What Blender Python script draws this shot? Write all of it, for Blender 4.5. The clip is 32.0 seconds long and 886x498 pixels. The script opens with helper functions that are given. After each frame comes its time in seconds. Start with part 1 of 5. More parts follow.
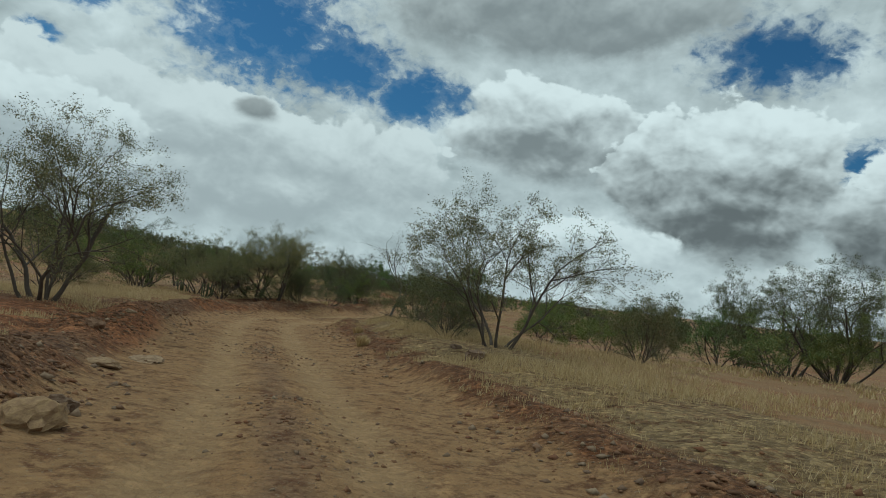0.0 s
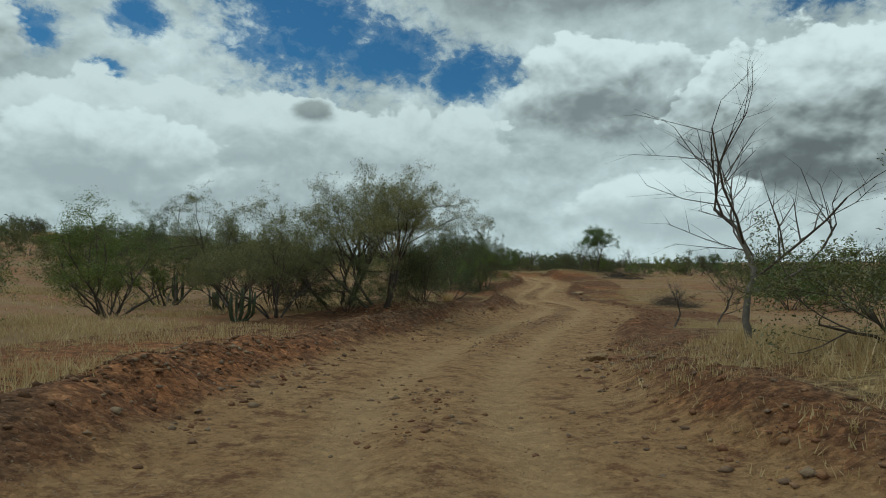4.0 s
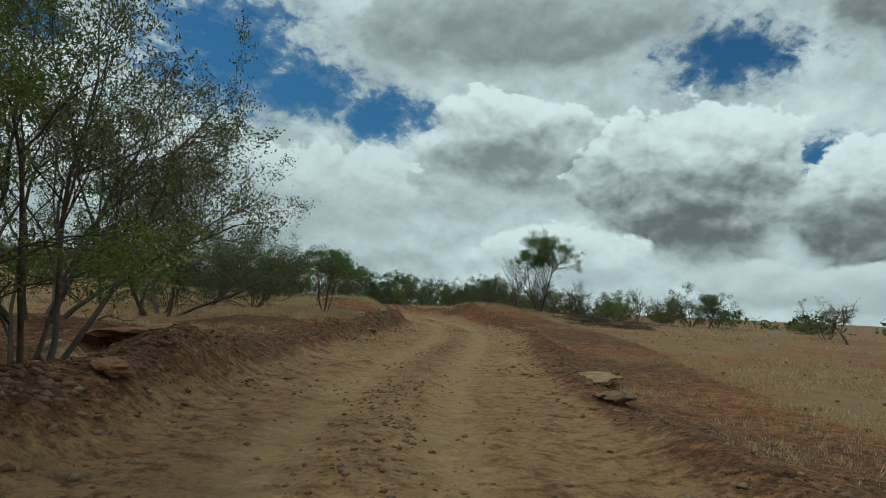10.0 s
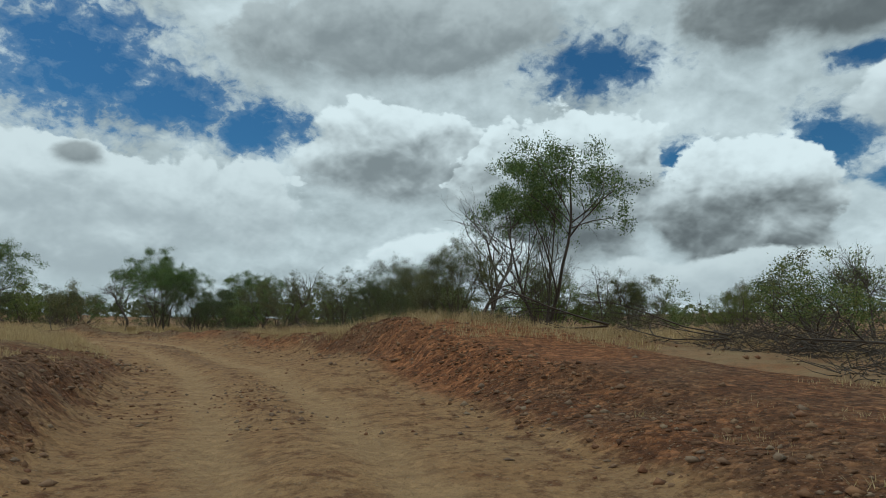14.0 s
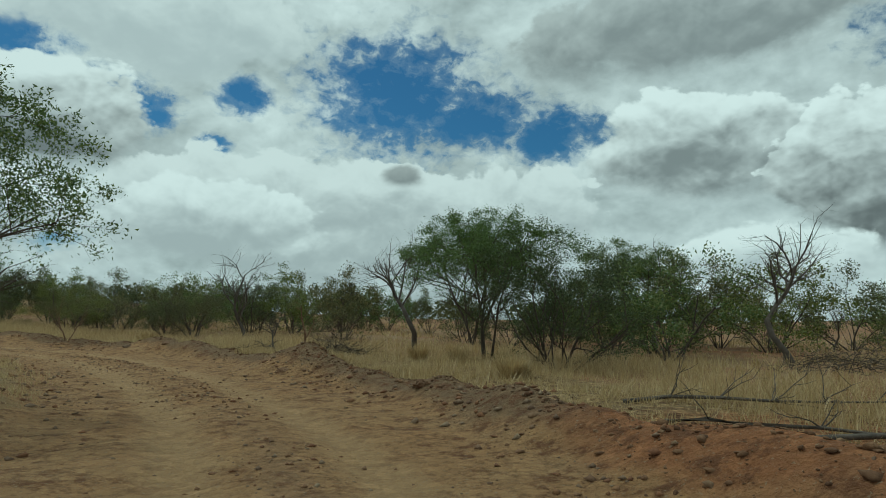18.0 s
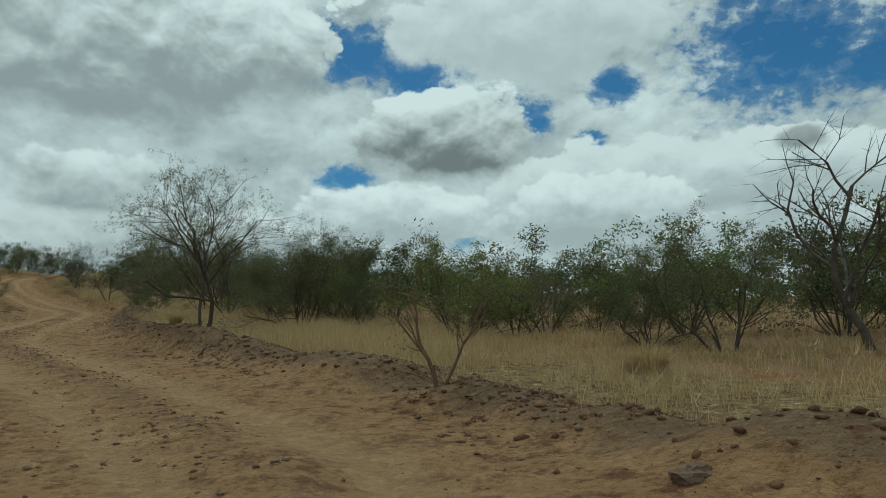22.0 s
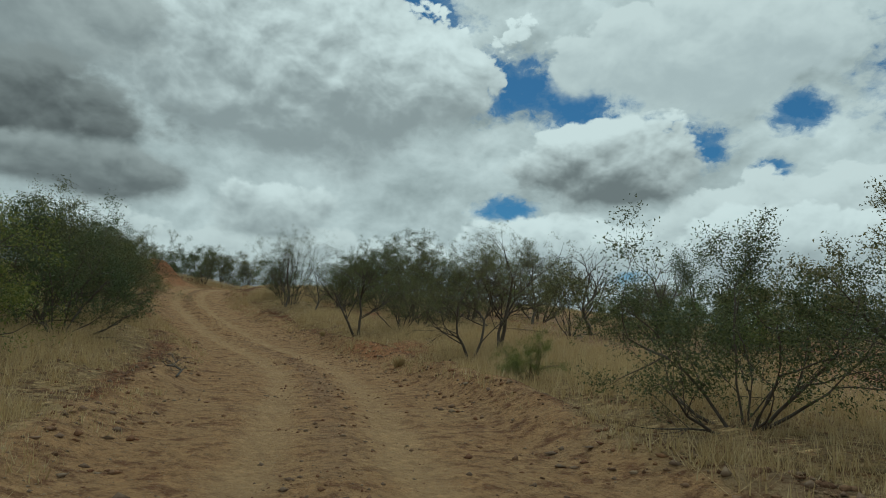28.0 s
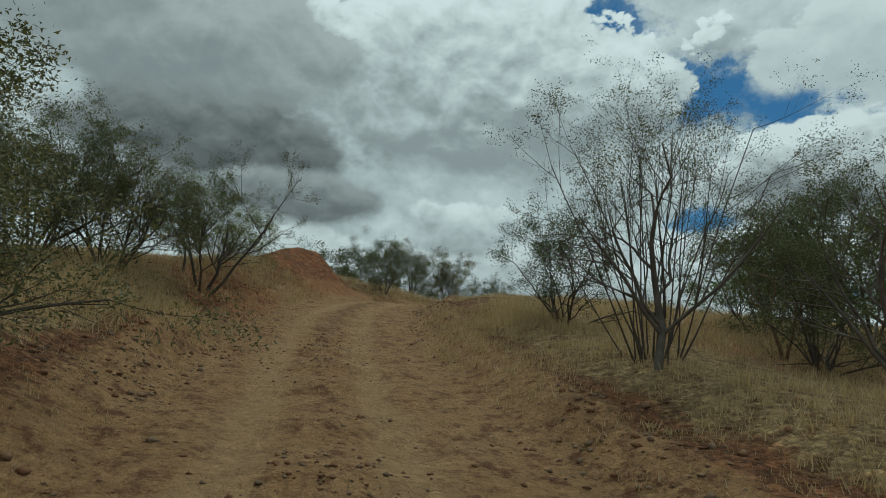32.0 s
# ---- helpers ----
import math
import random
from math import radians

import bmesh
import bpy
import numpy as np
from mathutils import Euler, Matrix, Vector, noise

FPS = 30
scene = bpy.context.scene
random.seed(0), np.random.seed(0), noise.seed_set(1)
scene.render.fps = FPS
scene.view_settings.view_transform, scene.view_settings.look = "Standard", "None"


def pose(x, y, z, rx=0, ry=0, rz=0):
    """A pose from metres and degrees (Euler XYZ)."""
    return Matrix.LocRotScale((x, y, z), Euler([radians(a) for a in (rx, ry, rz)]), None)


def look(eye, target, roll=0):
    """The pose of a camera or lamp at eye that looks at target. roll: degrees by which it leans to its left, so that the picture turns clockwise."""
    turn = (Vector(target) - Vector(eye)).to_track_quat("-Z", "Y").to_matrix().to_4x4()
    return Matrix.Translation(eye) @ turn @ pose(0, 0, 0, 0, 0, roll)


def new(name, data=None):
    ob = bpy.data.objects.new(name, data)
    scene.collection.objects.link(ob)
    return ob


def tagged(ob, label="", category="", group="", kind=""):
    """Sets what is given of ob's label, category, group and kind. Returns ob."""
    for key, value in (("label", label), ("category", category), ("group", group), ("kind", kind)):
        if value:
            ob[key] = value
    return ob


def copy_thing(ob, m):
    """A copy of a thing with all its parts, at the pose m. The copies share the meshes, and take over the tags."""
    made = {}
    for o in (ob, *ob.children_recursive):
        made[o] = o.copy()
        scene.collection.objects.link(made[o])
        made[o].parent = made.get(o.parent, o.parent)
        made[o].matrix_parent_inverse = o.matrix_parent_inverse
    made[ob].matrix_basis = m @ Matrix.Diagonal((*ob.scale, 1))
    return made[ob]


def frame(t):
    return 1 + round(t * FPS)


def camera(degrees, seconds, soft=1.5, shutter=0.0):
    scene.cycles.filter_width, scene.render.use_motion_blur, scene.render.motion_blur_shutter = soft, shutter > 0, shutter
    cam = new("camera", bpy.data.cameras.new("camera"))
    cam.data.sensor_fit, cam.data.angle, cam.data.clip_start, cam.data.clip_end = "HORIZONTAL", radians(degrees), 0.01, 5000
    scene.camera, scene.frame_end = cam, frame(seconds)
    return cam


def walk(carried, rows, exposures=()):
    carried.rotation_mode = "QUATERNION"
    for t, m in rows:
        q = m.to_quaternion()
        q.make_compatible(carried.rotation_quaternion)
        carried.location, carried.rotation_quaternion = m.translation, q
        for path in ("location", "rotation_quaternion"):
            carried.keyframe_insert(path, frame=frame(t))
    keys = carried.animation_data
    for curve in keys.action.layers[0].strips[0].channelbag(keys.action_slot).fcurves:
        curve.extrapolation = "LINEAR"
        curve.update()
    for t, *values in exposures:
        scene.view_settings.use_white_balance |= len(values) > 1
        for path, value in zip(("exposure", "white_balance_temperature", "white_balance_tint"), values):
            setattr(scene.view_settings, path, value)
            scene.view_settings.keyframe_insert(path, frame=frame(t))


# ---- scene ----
cam = camera(69.6, 32.0, soft=0.95)
PATH = [
    (0, (0.000, 0.000, 1.600), (0.041, 1.994, 1.745), 7.6),
    (0.5, (-0.334, 2.368, 1.639), (-0.310, 4.351, 1.896), 6.9),
    (1, (-0.849, 4.653, 1.471), (-0.861, 6.648, 1.608), 8.8),
    (1.5, (-1.357, 6.858, 1.434), (-1.428, 8.856, 1.508), 7.4),
    (2, (-2.013, 9.250, 1.231), (-2.181, 11.240, 1.350), 7.8),
    (2.5, (-2.851, 11.804, 1.113), (-3.131, 13.777, 1.281), 7.2),
    (4.5, (-6.283, 24.193, 1.112), (-6.402, 26.189, 1.156), -1.3),
    (5, (-6.786, 27.539, 0.901), (-6.723, 29.536, 0.987), 1.3),
    (5.5, (-7.002, 31.051, 0.778), (-6.672, 33.017, 0.951), 3.6),
    (6, (-6.604, 34.743, 0.785), (-6.037, 36.658, 0.894), 3.7),
    (6.5, (-5.580, 38.310, 0.562), (-4.817, 40.151, 0.731), 3.9),
    (7, (-4.678, 41.844, 0.672), (-3.801, 43.622, 0.940), 5.9),
    (7.5, (-3.708, 45.326, 0.735), (-2.830, 47.107, 0.969), 4.1),
    (8, (-2.926, 48.874, 0.803), (-2.117, 50.696, 0.963), 3.7),
    (8.5, (-2.497, 52.287, 0.621), (-1.891, 54.190, 0.725), 3.3),
    (9, (-2.285, 55.716, 0.543), (-1.884, 57.673, 0.645), 1.6),
    (9.5, (-2.708, 59.563, 0.407), (-2.488, 61.547, 0.531), 2.4),
    (10, (-2.997, 63.540, 0.358), (-2.881, 65.527, 0.557), 3.6),
    (10.5, (-3.409, 67.587, 0.348), (-3.243, 69.568, 0.569), 6.9),
    (11, (-3.391, 71.715, 0.433), (-3.101, 73.678, 0.683), 6.3),
    (11.5, (-3.090, 75.738, 0.517), (-2.666, 77.679, 0.744), 2.9),
    (12, (-2.744, 79.703, 0.588), (-2.181, 81.603, 0.859), 3.2),
    (12.5, (-2.015, 83.417, 0.745), (-1.405, 85.302, 1.020), 1.9),
    (13, (-1.396, 87.205, 0.730), (-0.750, 89.089, 0.912), 1.5),
    (13.5, (-0.827, 91.145, 0.826), (-0.231, 93.044, 1.022), -0.4),
    (14, (-0.525, 95.105, 0.941), (-0.059, 97.035, 1.183), -0.4),
    (14.5, (-0.488, 99.093, 1.049), (-0.162, 101.051, 1.294), 0.7),
    (16.5, (-2.590, 113.932, 1.194), (-2.657, 115.903, 1.526), 1.7),
    (17, (-3.444, 116.745, 1.392), (-3.662, 118.712, 1.683), 1.9),
    (17.5, (-4.351, 119.339, 1.427), (-4.683, 121.297, 1.661), 0.9),
    (18, (-5.420, 121.745, 1.591), (-5.868, 123.678, 1.841), 0.2),
    (18.5, (-6.590, 124.051, 1.670), (-7.165, 125.953, 1.899), 0.9),
    (19, (-7.922, 126.219, 1.738), (-8.645, 128.071, 1.955), 0.7),
    (19.5, (-9.444, 128.381, 1.779), (-10.290, 130.182, 1.983), 0.8),
    (20, (-11.382, 130.479, 1.832), (-12.362, 132.213, 2.024), 1.7),
    (20.5, (-13.352, 132.655, 1.808), (-14.442, 134.320, 2.009), 2.9),
    (21, (-15.459, 134.610, 1.882), (-16.650, 136.202, 2.092), 1.1),
    (21.5, (-17.632, 136.381, 1.884), (-18.941, 137.878, 2.099), -0.5),
    (22, (-19.696, 137.758, 1.924), (-21.147, 139.116, 2.147), -1.2),
    (22.5, (-21.717, 138.833, 2.067), (-23.310, 140.021, 2.297), -4.4),
    (23, (-24.018, 139.551, 2.181), (-25.773, 140.471, 2.459), -4.7),
    (23.5, (-26.538, 139.951, 2.271), (-28.372, 140.691, 2.570), -1.6),
    (24, (-29.121, 140.254, 2.305), (-31.052, 140.764, 2.415), 0.3),
    (24.5, (-31.774, 140.447, 2.408), (-33.700, 140.922, 2.667), -0.2),
    (25, (-34.618, 140.601, 2.540), (-36.554, 141.027, 2.811), -1.7),
    (25.5, (-37.766, 140.809, 2.634), (-39.686, 141.263, 2.964), -0.7),
    (26, (-41.199, 140.962, 2.878), (-43.091, 141.542, 3.168), 4.7),
    (26.5, (-44.710, 141.429, 3.129), (-46.508, 142.244, 3.448), 6.6),
    (28.5, (-58.117, 145.590, 3.757), (-59.844, 146.563, 4.022), 1.4),
    (29, (-61.567, 146.653, 3.802), (-63.305, 147.629, 3.966), 1.0),
    (29.5, (-65.126, 147.665, 3.826), (-66.876, 148.614, 4.015), 1.3),
    (30, (-68.775, 148.578, 3.937), (-70.550, 149.446, 4.248), 1.9),
    (30.5, (-72.580, 149.280, 4.355), (-74.411, 149.984, 4.744), 0.4),
    (31, (-76.530, 149.661, 4.867), (-78.399, 150.238, 5.286), -0.5),
    (31.5, (-80.685, 149.708, 5.363), (-82.598, 150.139, 5.753), 1.8),
    (32, (-84.785, 149.732, 5.902), (-86.713, 150.141, 6.238), 4.0),
]
walk(cam, [(t, look(eye, target, roll)) for t, eye, target, roll in PATH], exposures=[(0, -0.5, 5750, -7), (6, -0.5, 5750, -10), (11, -0.5, 5750, -10), (14, -0.42, 5700, -4), (17, -0.48, 5750, -16), (20, -0.45, 5750, -13), (22, -0.5, 5750, -12), (24, -0.82, 5800, -13), (26, -0.68, 5750, -13), (29, -0.54, 5800, -9), (30, -0.76, 5850, -10), (32, -0.62, 5800, -10)])

# ---- sky and sun ----
SUN_AZ, SUN_EL = 62.0, 58.0    # degrees to the left of +y, and up
world = bpy.data.worlds.new("sky")
scene.world = world
world.use_nodes = True
W = world.node_tree


def put(tree, kind, **props):
    n = tree.nodes.new(kind)
    for k, v in props.items():
        if k == "operation":
            n.operation = v
        elif k == "ins":
            for i, val in v.items():
                n.inputs[i].default_value = val
        elif k == "blend":
            n.data_type, n.blend_type = "RGBA", v
    return n


def calc(tree, op, a, b=None, c=None):
    n = put(tree, "ShaderNodeMath", operation=op)
    for i, v in enumerate((a, b, c)):
        if v is None:
            continue
        if isinstance(v, (int, float)):
            n.inputs[i].default_value = v
        else:
            tree.links.new(v, n.inputs[i])
    return n.outputs[0]


def ramp(tree, value, stops):
    n = tree.nodes.new("ShaderNodeValToRGB")
    while len(n.color_ramp.elements) < len(stops):
        n.color_ramp.elements.new(0.5)
    for e, (at, col) in zip(n.color_ramp.elements, stops):
        e.position = at
        e.color = (*col, 1) if not isinstance(col, (int, float)) else (col, col, col, 1)
    tree.links.new(value, n.inputs[0])
    return n.outputs[0]


def mixed(tree, fac, a, b, blend="MIX"):
    n = put(tree, "ShaderNodeMix", blend=blend)
    for sock, v in ((n.inputs[0], fac), (n.inputs[6], a), (n.inputs[7], b)):
        if isinstance(v, (int, float)):
            sock.default_value = v
        elif isinstance(v, tuple):
            sock.default_value = (*v, 1)
        else:
            tree.links.new(v, sock)
    return n.outputs[2]


def noise_of(tree, vec, scale, detail=5, rough=0.55, warp=0.0):
    n = tree.nodes.new("ShaderNodeTexNoise")
    n.inputs["Scale"].default_value, n.inputs["Detail"].default_value = scale, detail
    n.inputs["Roughness"].default_value, n.inputs["Distortion"].default_value = rough, warp
    if vec is not None:
        tree.links.new(vec, n.inputs["Vector"])
    return n


# gaps in the cloud cover: azimuth, elevation, half width, half height, in degrees
GAPS = [(17.3, 20.6, 6.2, 4.0), (10.0, 18.4, 4.6, 2.2), (3.0, 17.2, 3.6, 2.0), (31.1, 19.6, 1.7, 1.3), (33.3, 15.4, 1.0, 0.7), (41.6, 17.9, 3.6, 1.7),
        (38.6, 17.0, 1.6, 0.8), (-27.6, 22.2, 4.6, 2.1), (-34.3, 13.9, 1.9, 1.4), (-45.6, 13.9, 2.7, 2.2), (-58.5, 11.0, 5.5, 2.4),
        (-49.2, 10.8, 1.2, 0.8), (-48.8, 19.8, 2.0, 0.8), (-16.6, 15.6, 0.8, 0.5), (54.8, 23.4, 5.4, 2.0), (49.5, 21.6, 3.4, 1.5),
        (55.6, 12.7, 2.2, 0.8), (64.6, 29.4, 3.9, 1.6), (44.7, 6.8, 1.8, 0.6), (74, 44, 9, 5), (-10, 48, 12, 6)]
# heaped clouds from back to front: azimuth, elevation, half width, half height, tone of the base and of the top
RIGHT_CLOUDS = [
    (-9.0, 25.2, 15.5, 5.6, 0.33, 0.60), (-46.5, 24.9, 12.5, 5.0, 0.18, 0.42), (-55.0, 16.4, 8.0, 3.8, 0.50, 0.92), (-9.6, 15.2, 9.6, 5.2, 0.30, 0.97),
    (-39.4, 9.2, 7.4, 6.2, 0.17, 0.97), (-24.4, 12.0, 9.2, 7.6, 0.19, 0.98), (-14.5, 5.4, 7.5, 3.0, 0.60, 0.95), (-43.0, 3.6, 20.0, 2.4, 0.55, 0.78)]
LEFT_CLOUDS = [
    (38.0, 24.6, 13.0, 5.2, 0.62, 0.85), (22.0, 9.0, 24.0, 6.0, 0.52, 0.86), (84.0, 6.0, 28.0, 4.4, 0.40, 0.80),
    (50.5, 9.0, 9.0, 3.2, 0.55, 0.96), (31.5, 8.6, 9.5, 4.0, 0.52, 0.94), (46.6, 15.9, 8.8, 4.6, 0.24, 0.92), (75.5, 24.0, 19.0, 9.2, 0.40, 1.0), (107.0, 24.0, 20.0, 7.0, 0.34, 0.56),
    (99.0, 16.8, 15.0, 4.6, 0.13, 0.34), (77.5, 11.6, 6.5, 2.8, 0.42, 0.92), (91.0, 13.2, 11.0, 2.6, 0.20, 0.44), (16.2, 13.6, 2.4, 1.2, 0.30, 0.46)]


def build_sky():
    t = W
    t.nodes.clear()
    co = t.nodes.new("ShaderNodeTexCoord")
    xyz = t.nodes.new("ShaderNodeSeparateXYZ")
    t.links.new(co.outputs["Generated"], xyz.inputs[0])
    az = calc(t, "MULTIPLY", calc(t, "ARCTAN2", calc(t, "MULTIPLY", xyz.outputs[0], -1.0), xyz.outputs[1]), 57.2958)
    el = calc(t, "MULTIPLY", calc(t, "ARCSINE", xyz.outputs[2]), 57.2958)
    vec = t.nodes.new("ShaderNodeCombineXYZ")
    t.links.new(calc(t, "MULTIPLY", az, 0.1), vec.inputs[0])
    t.links.new(calc(t, "MULTIPLY", el, 0.14), vec.inputs[1])
    big = noise_of(t, vec.outputs[0], 0.75, 9, 0.58, 0.3)
    fine = noise_of(t, vec.outputs[0], 3.4, 8, 0.6, 0.3)
    tiny = noise_of(t, vec.outputs[0], 8.5, 6, 0.6, 0.5)

    def about(n, size):
        return calc(t, "MULTIPLY", calc(t, "SUBTRACT", n, 0.5), size)

    # rounded puffs of several sizes, and how much thicker they are here than towards the light above
    def puffs(dx, dy):
        n = t.nodes.new("ShaderNodeVectorMath")
        n.operation, n.inputs[1].default_value = "ADD", (dx, dy, 0)
        t.links.new(vec.outputs[0], n.inputs[0])
        wob = noise_of(t, n.outputs[0], 1.6, 4, 0.5)
        v = t.nodes.new("ShaderNodeTexVoronoi")
        v.feature = "SMOOTH_F1"
        v.inputs["Scale"].default_value, v.inputs["Detail"].default_value, v.inputs["Roughness"].default_value = 1.3, 3.4, 0.5
        v.inputs["Lacunarity"].default_value, v.inputs["Smoothness"].default_value = 2.3, 0.55
        t.links.new(mixed(t, 0.2, n.outputs[0], wob.outputs["Color"], "LINEAR_LIGHT"), v.inputs["Vector"])
        return v.outputs["Distance"]

    heap = puffs(0, 0)
    relief = calc(t, "SUBTRACT", puffs(0.03, 0.16), heap)
    # the outline of every cloud is pushed in and out by the puffs
    parts = t.nodes.new("ShaderNodeSeparateColor")
    t.links.new(big.outputs["Color"], parts.inputs[0])
    az_w = calc(t, "ADD", az, about(parts.outputs[0], 5.0))
    el_w = calc(t, "ADD", el, about(parts.outputs[1], 3.0))
    bulge = calc(t, "ADD", calc(t, "MULTIPLY", calc(t, "SUBTRACT", 1.05, heap), 0.62), about(tiny.outputs[0], 0.2))

    def hollow(a, e, rx, ry):
        u = calc(t, "DIVIDE", calc(t, "SUBTRACT", az, a), rx)
        v = calc(t, "DIVIDE", calc(t, "SUBTRACT", el, e), ry)
        return calc(t, "SQRT", calc(t, "ADD", calc(t, "MULTIPLY", u, u), calc(t, "MULTIPLY", v, v)))

    hole = None
    for row in GAPS:
        d = hollow(*row)
        hole = d if hole is None else calc(t, "SMOOTH_MIN", hole, d, 0.25)
    hole = calc(t, "ADD", hole, calc(t, "ADD", about(tiny.outputs[0], 1.5), about(fine.outputs[0], 2.5)))
    gap = ramp(t, calc(t, "MULTIPLY", hole, 0.6), [(0.3, 1.0), (0.56, 0.86), (0.76, 0.3), (1.0, 0.0)])

    veil = calc(t, "ADD", calc(t, "ADD", big.outputs[0], about(fine.outputs[0], 0.2)), calc(t, "MULTIPLY", relief, 0.35))
    cloud = ramp(t, veil, [(0.25, (0.42, 0.445, 0.45)), (0.5, (0.66, 0.685, 0.69)), (0.75, (0.90, 0.92, 0.92))])
    sky = t.nodes.new("ShaderNodeTexSky")
    sky.sky_type, sky.sun_disc = "NISHITA", False
    sky.sun_elevation, sky.sun_rotation = radians(SUN_EL), radians(-SUN_AZ)
    sky.air_density, sky.dust_density, sky.ozone_density = 1.0, 0.3, 2.0
    blue = mixed(t, 1.0, sky.outputs[0], (0.030, 0.052, 0.066), "MULTIPLY")
    over = mixed(t, gap, cloud, blue)

    # shading shared by all heaps: lit shoulders of the puffs, soft streaks
    lit = calc(t, "ADD", calc(t, "MULTIPLY", relief, 1.5), calc(t, "ADD", about(fine.outputs[0], 0.35), about(big.outputs[0], 0.6)))
    for a, e, rx, ry, low, high in RIGHT_CLOUDS + LEFT_CLOUDS:
        u = calc(t, "DIVIDE", calc(t, "SUBTRACT", az_w, a), rx)
        v = calc(t, "DIVIDE", calc(t, "SUBTRACT", el_w, e), ry)
        d = calc(t, "SQRT", calc(t, "ADD", calc(t, "MULTIPLY", u, u), calc(t, "MULTIPLY", v, v)))
        inside = calc(t, "ADD", calc(t, "SUBTRACT", 1.0, d), bulge)
        # crisp on top, fading below
        blur = calc(t, "ADD", calc(t, "MULTIPLY", calc(t, "MAXIMUM", calc(t, "MULTIPLY", v, -1.0), 0.0), 0.62), 0.5 / ry + 0.7 * max(0.0, 0.75 - high))
        mask = t.nodes.new("ShaderNodeMapRange")
        mask.interpolation_type = "SMOOTHSTEP"
        t.links.new(inside, mask.inputs[0])
        t.links.new(blur, mask.inputs[2])
        mask.inputs[1].default_value = 0.0
        shade = t.nodes.new("ShaderNodeMapRange")
        shade.interpolation_type = "SMOOTHSTEP"
        t.links.new(calc(t, "SUBTRACT", calc(t, "ADD", v, lit), calc(t, "MULTIPLY", inside, 0.35)), shade.inputs[0])
        shade.inputs[1].default_value, shade.inputs[2].default_value = -0.9, 0.95
        tone = mixed(t, shade.outputs[0], (low * 0.97, low * 1.01, low * 1.03), (high, high * 1.015, high * 1.01))
        over = mixed(t, mask.outputs[0], over, tone)
    bg = t.nodes.new("ShaderNodeBackground")
    t.links.new(over, bg.inputs[0])
    bg.inputs[1].default_value = 1.08
    out = t.nodes.new("ShaderNodeOutputWorld")
    t.links.new(bg.outputs[0], out.inputs[0])


build_sky()
sun_data = bpy.data.lights.new("sun", "SUN")
sun_data.energy, sun_data.angle, sun_data.color = 1.5, radians(4), (1.0, 0.95, 0.87)
sun = new("sun", sun_data)
a, e = radians(SUN_AZ), radians(SUN_EL)
sun.matrix_world = look((-math.sin(a) * math.cos(e) * 50, math.cos(a) * math.cos(e) * 50, math.sin(e) * 50), (0, 0, 0))


# ---- materials ----
def material(name, rough=0.9):
    m = bpy.data.materials.new(name)
    m.use_nodes = True
    t = m.node_tree
    bsdf = t.nodes["Principled BSDF"]
    bsdf.inputs["Roughness"].default_value = rough
    bsdf.inputs["Specular IOR Level"].default_value = 0.2
    return m, t, bsdf


def bumped(t, bsdf, height, strength, dist):
    b = t.nodes.new("ShaderNodeBump")
    b.inputs["Strength"].default_value, b.inputs["Distance"].default_value = strength, dist
    t.links.new(height, b.inputs["Height"])
    t.links.new(b.outputs[0], bsdf.inputs["Normal"])


def object_coords(t):
    return t.nodes.new("ShaderNodeTexCoord").outputs["Object"]


def soil_colours(t, co):
    """Red-brown dry earth with stones and dust at several sizes."""
    broad, mid, grit = noise_of(t, co, 0.11, 5, 0.6), noise_of(t, co, 0.9, 6, 0.65), noise_of(t, co, 9.0, 6, 0.7)
    col = ramp(t, broad.outputs[0], [(0.3, (0.26, 0.098, 0.038)), (0.55, (0.25, 0.115, 0.052)), (0.75, (0.28, 0.078, 0.026))])
    col = mixed(t, ramp(t, mid.outputs[0], [(0.35, 0.0), (0.7, 0.75)]), col, (0.245, 0.142, 0.078))
    col = mixed(t, ramp(t, grit.outputs[0], [(0.41, 0.6), (0.52, 0.0)]), col, (0.075, 0.038, 0.022))
    return col, broad, mid, grit


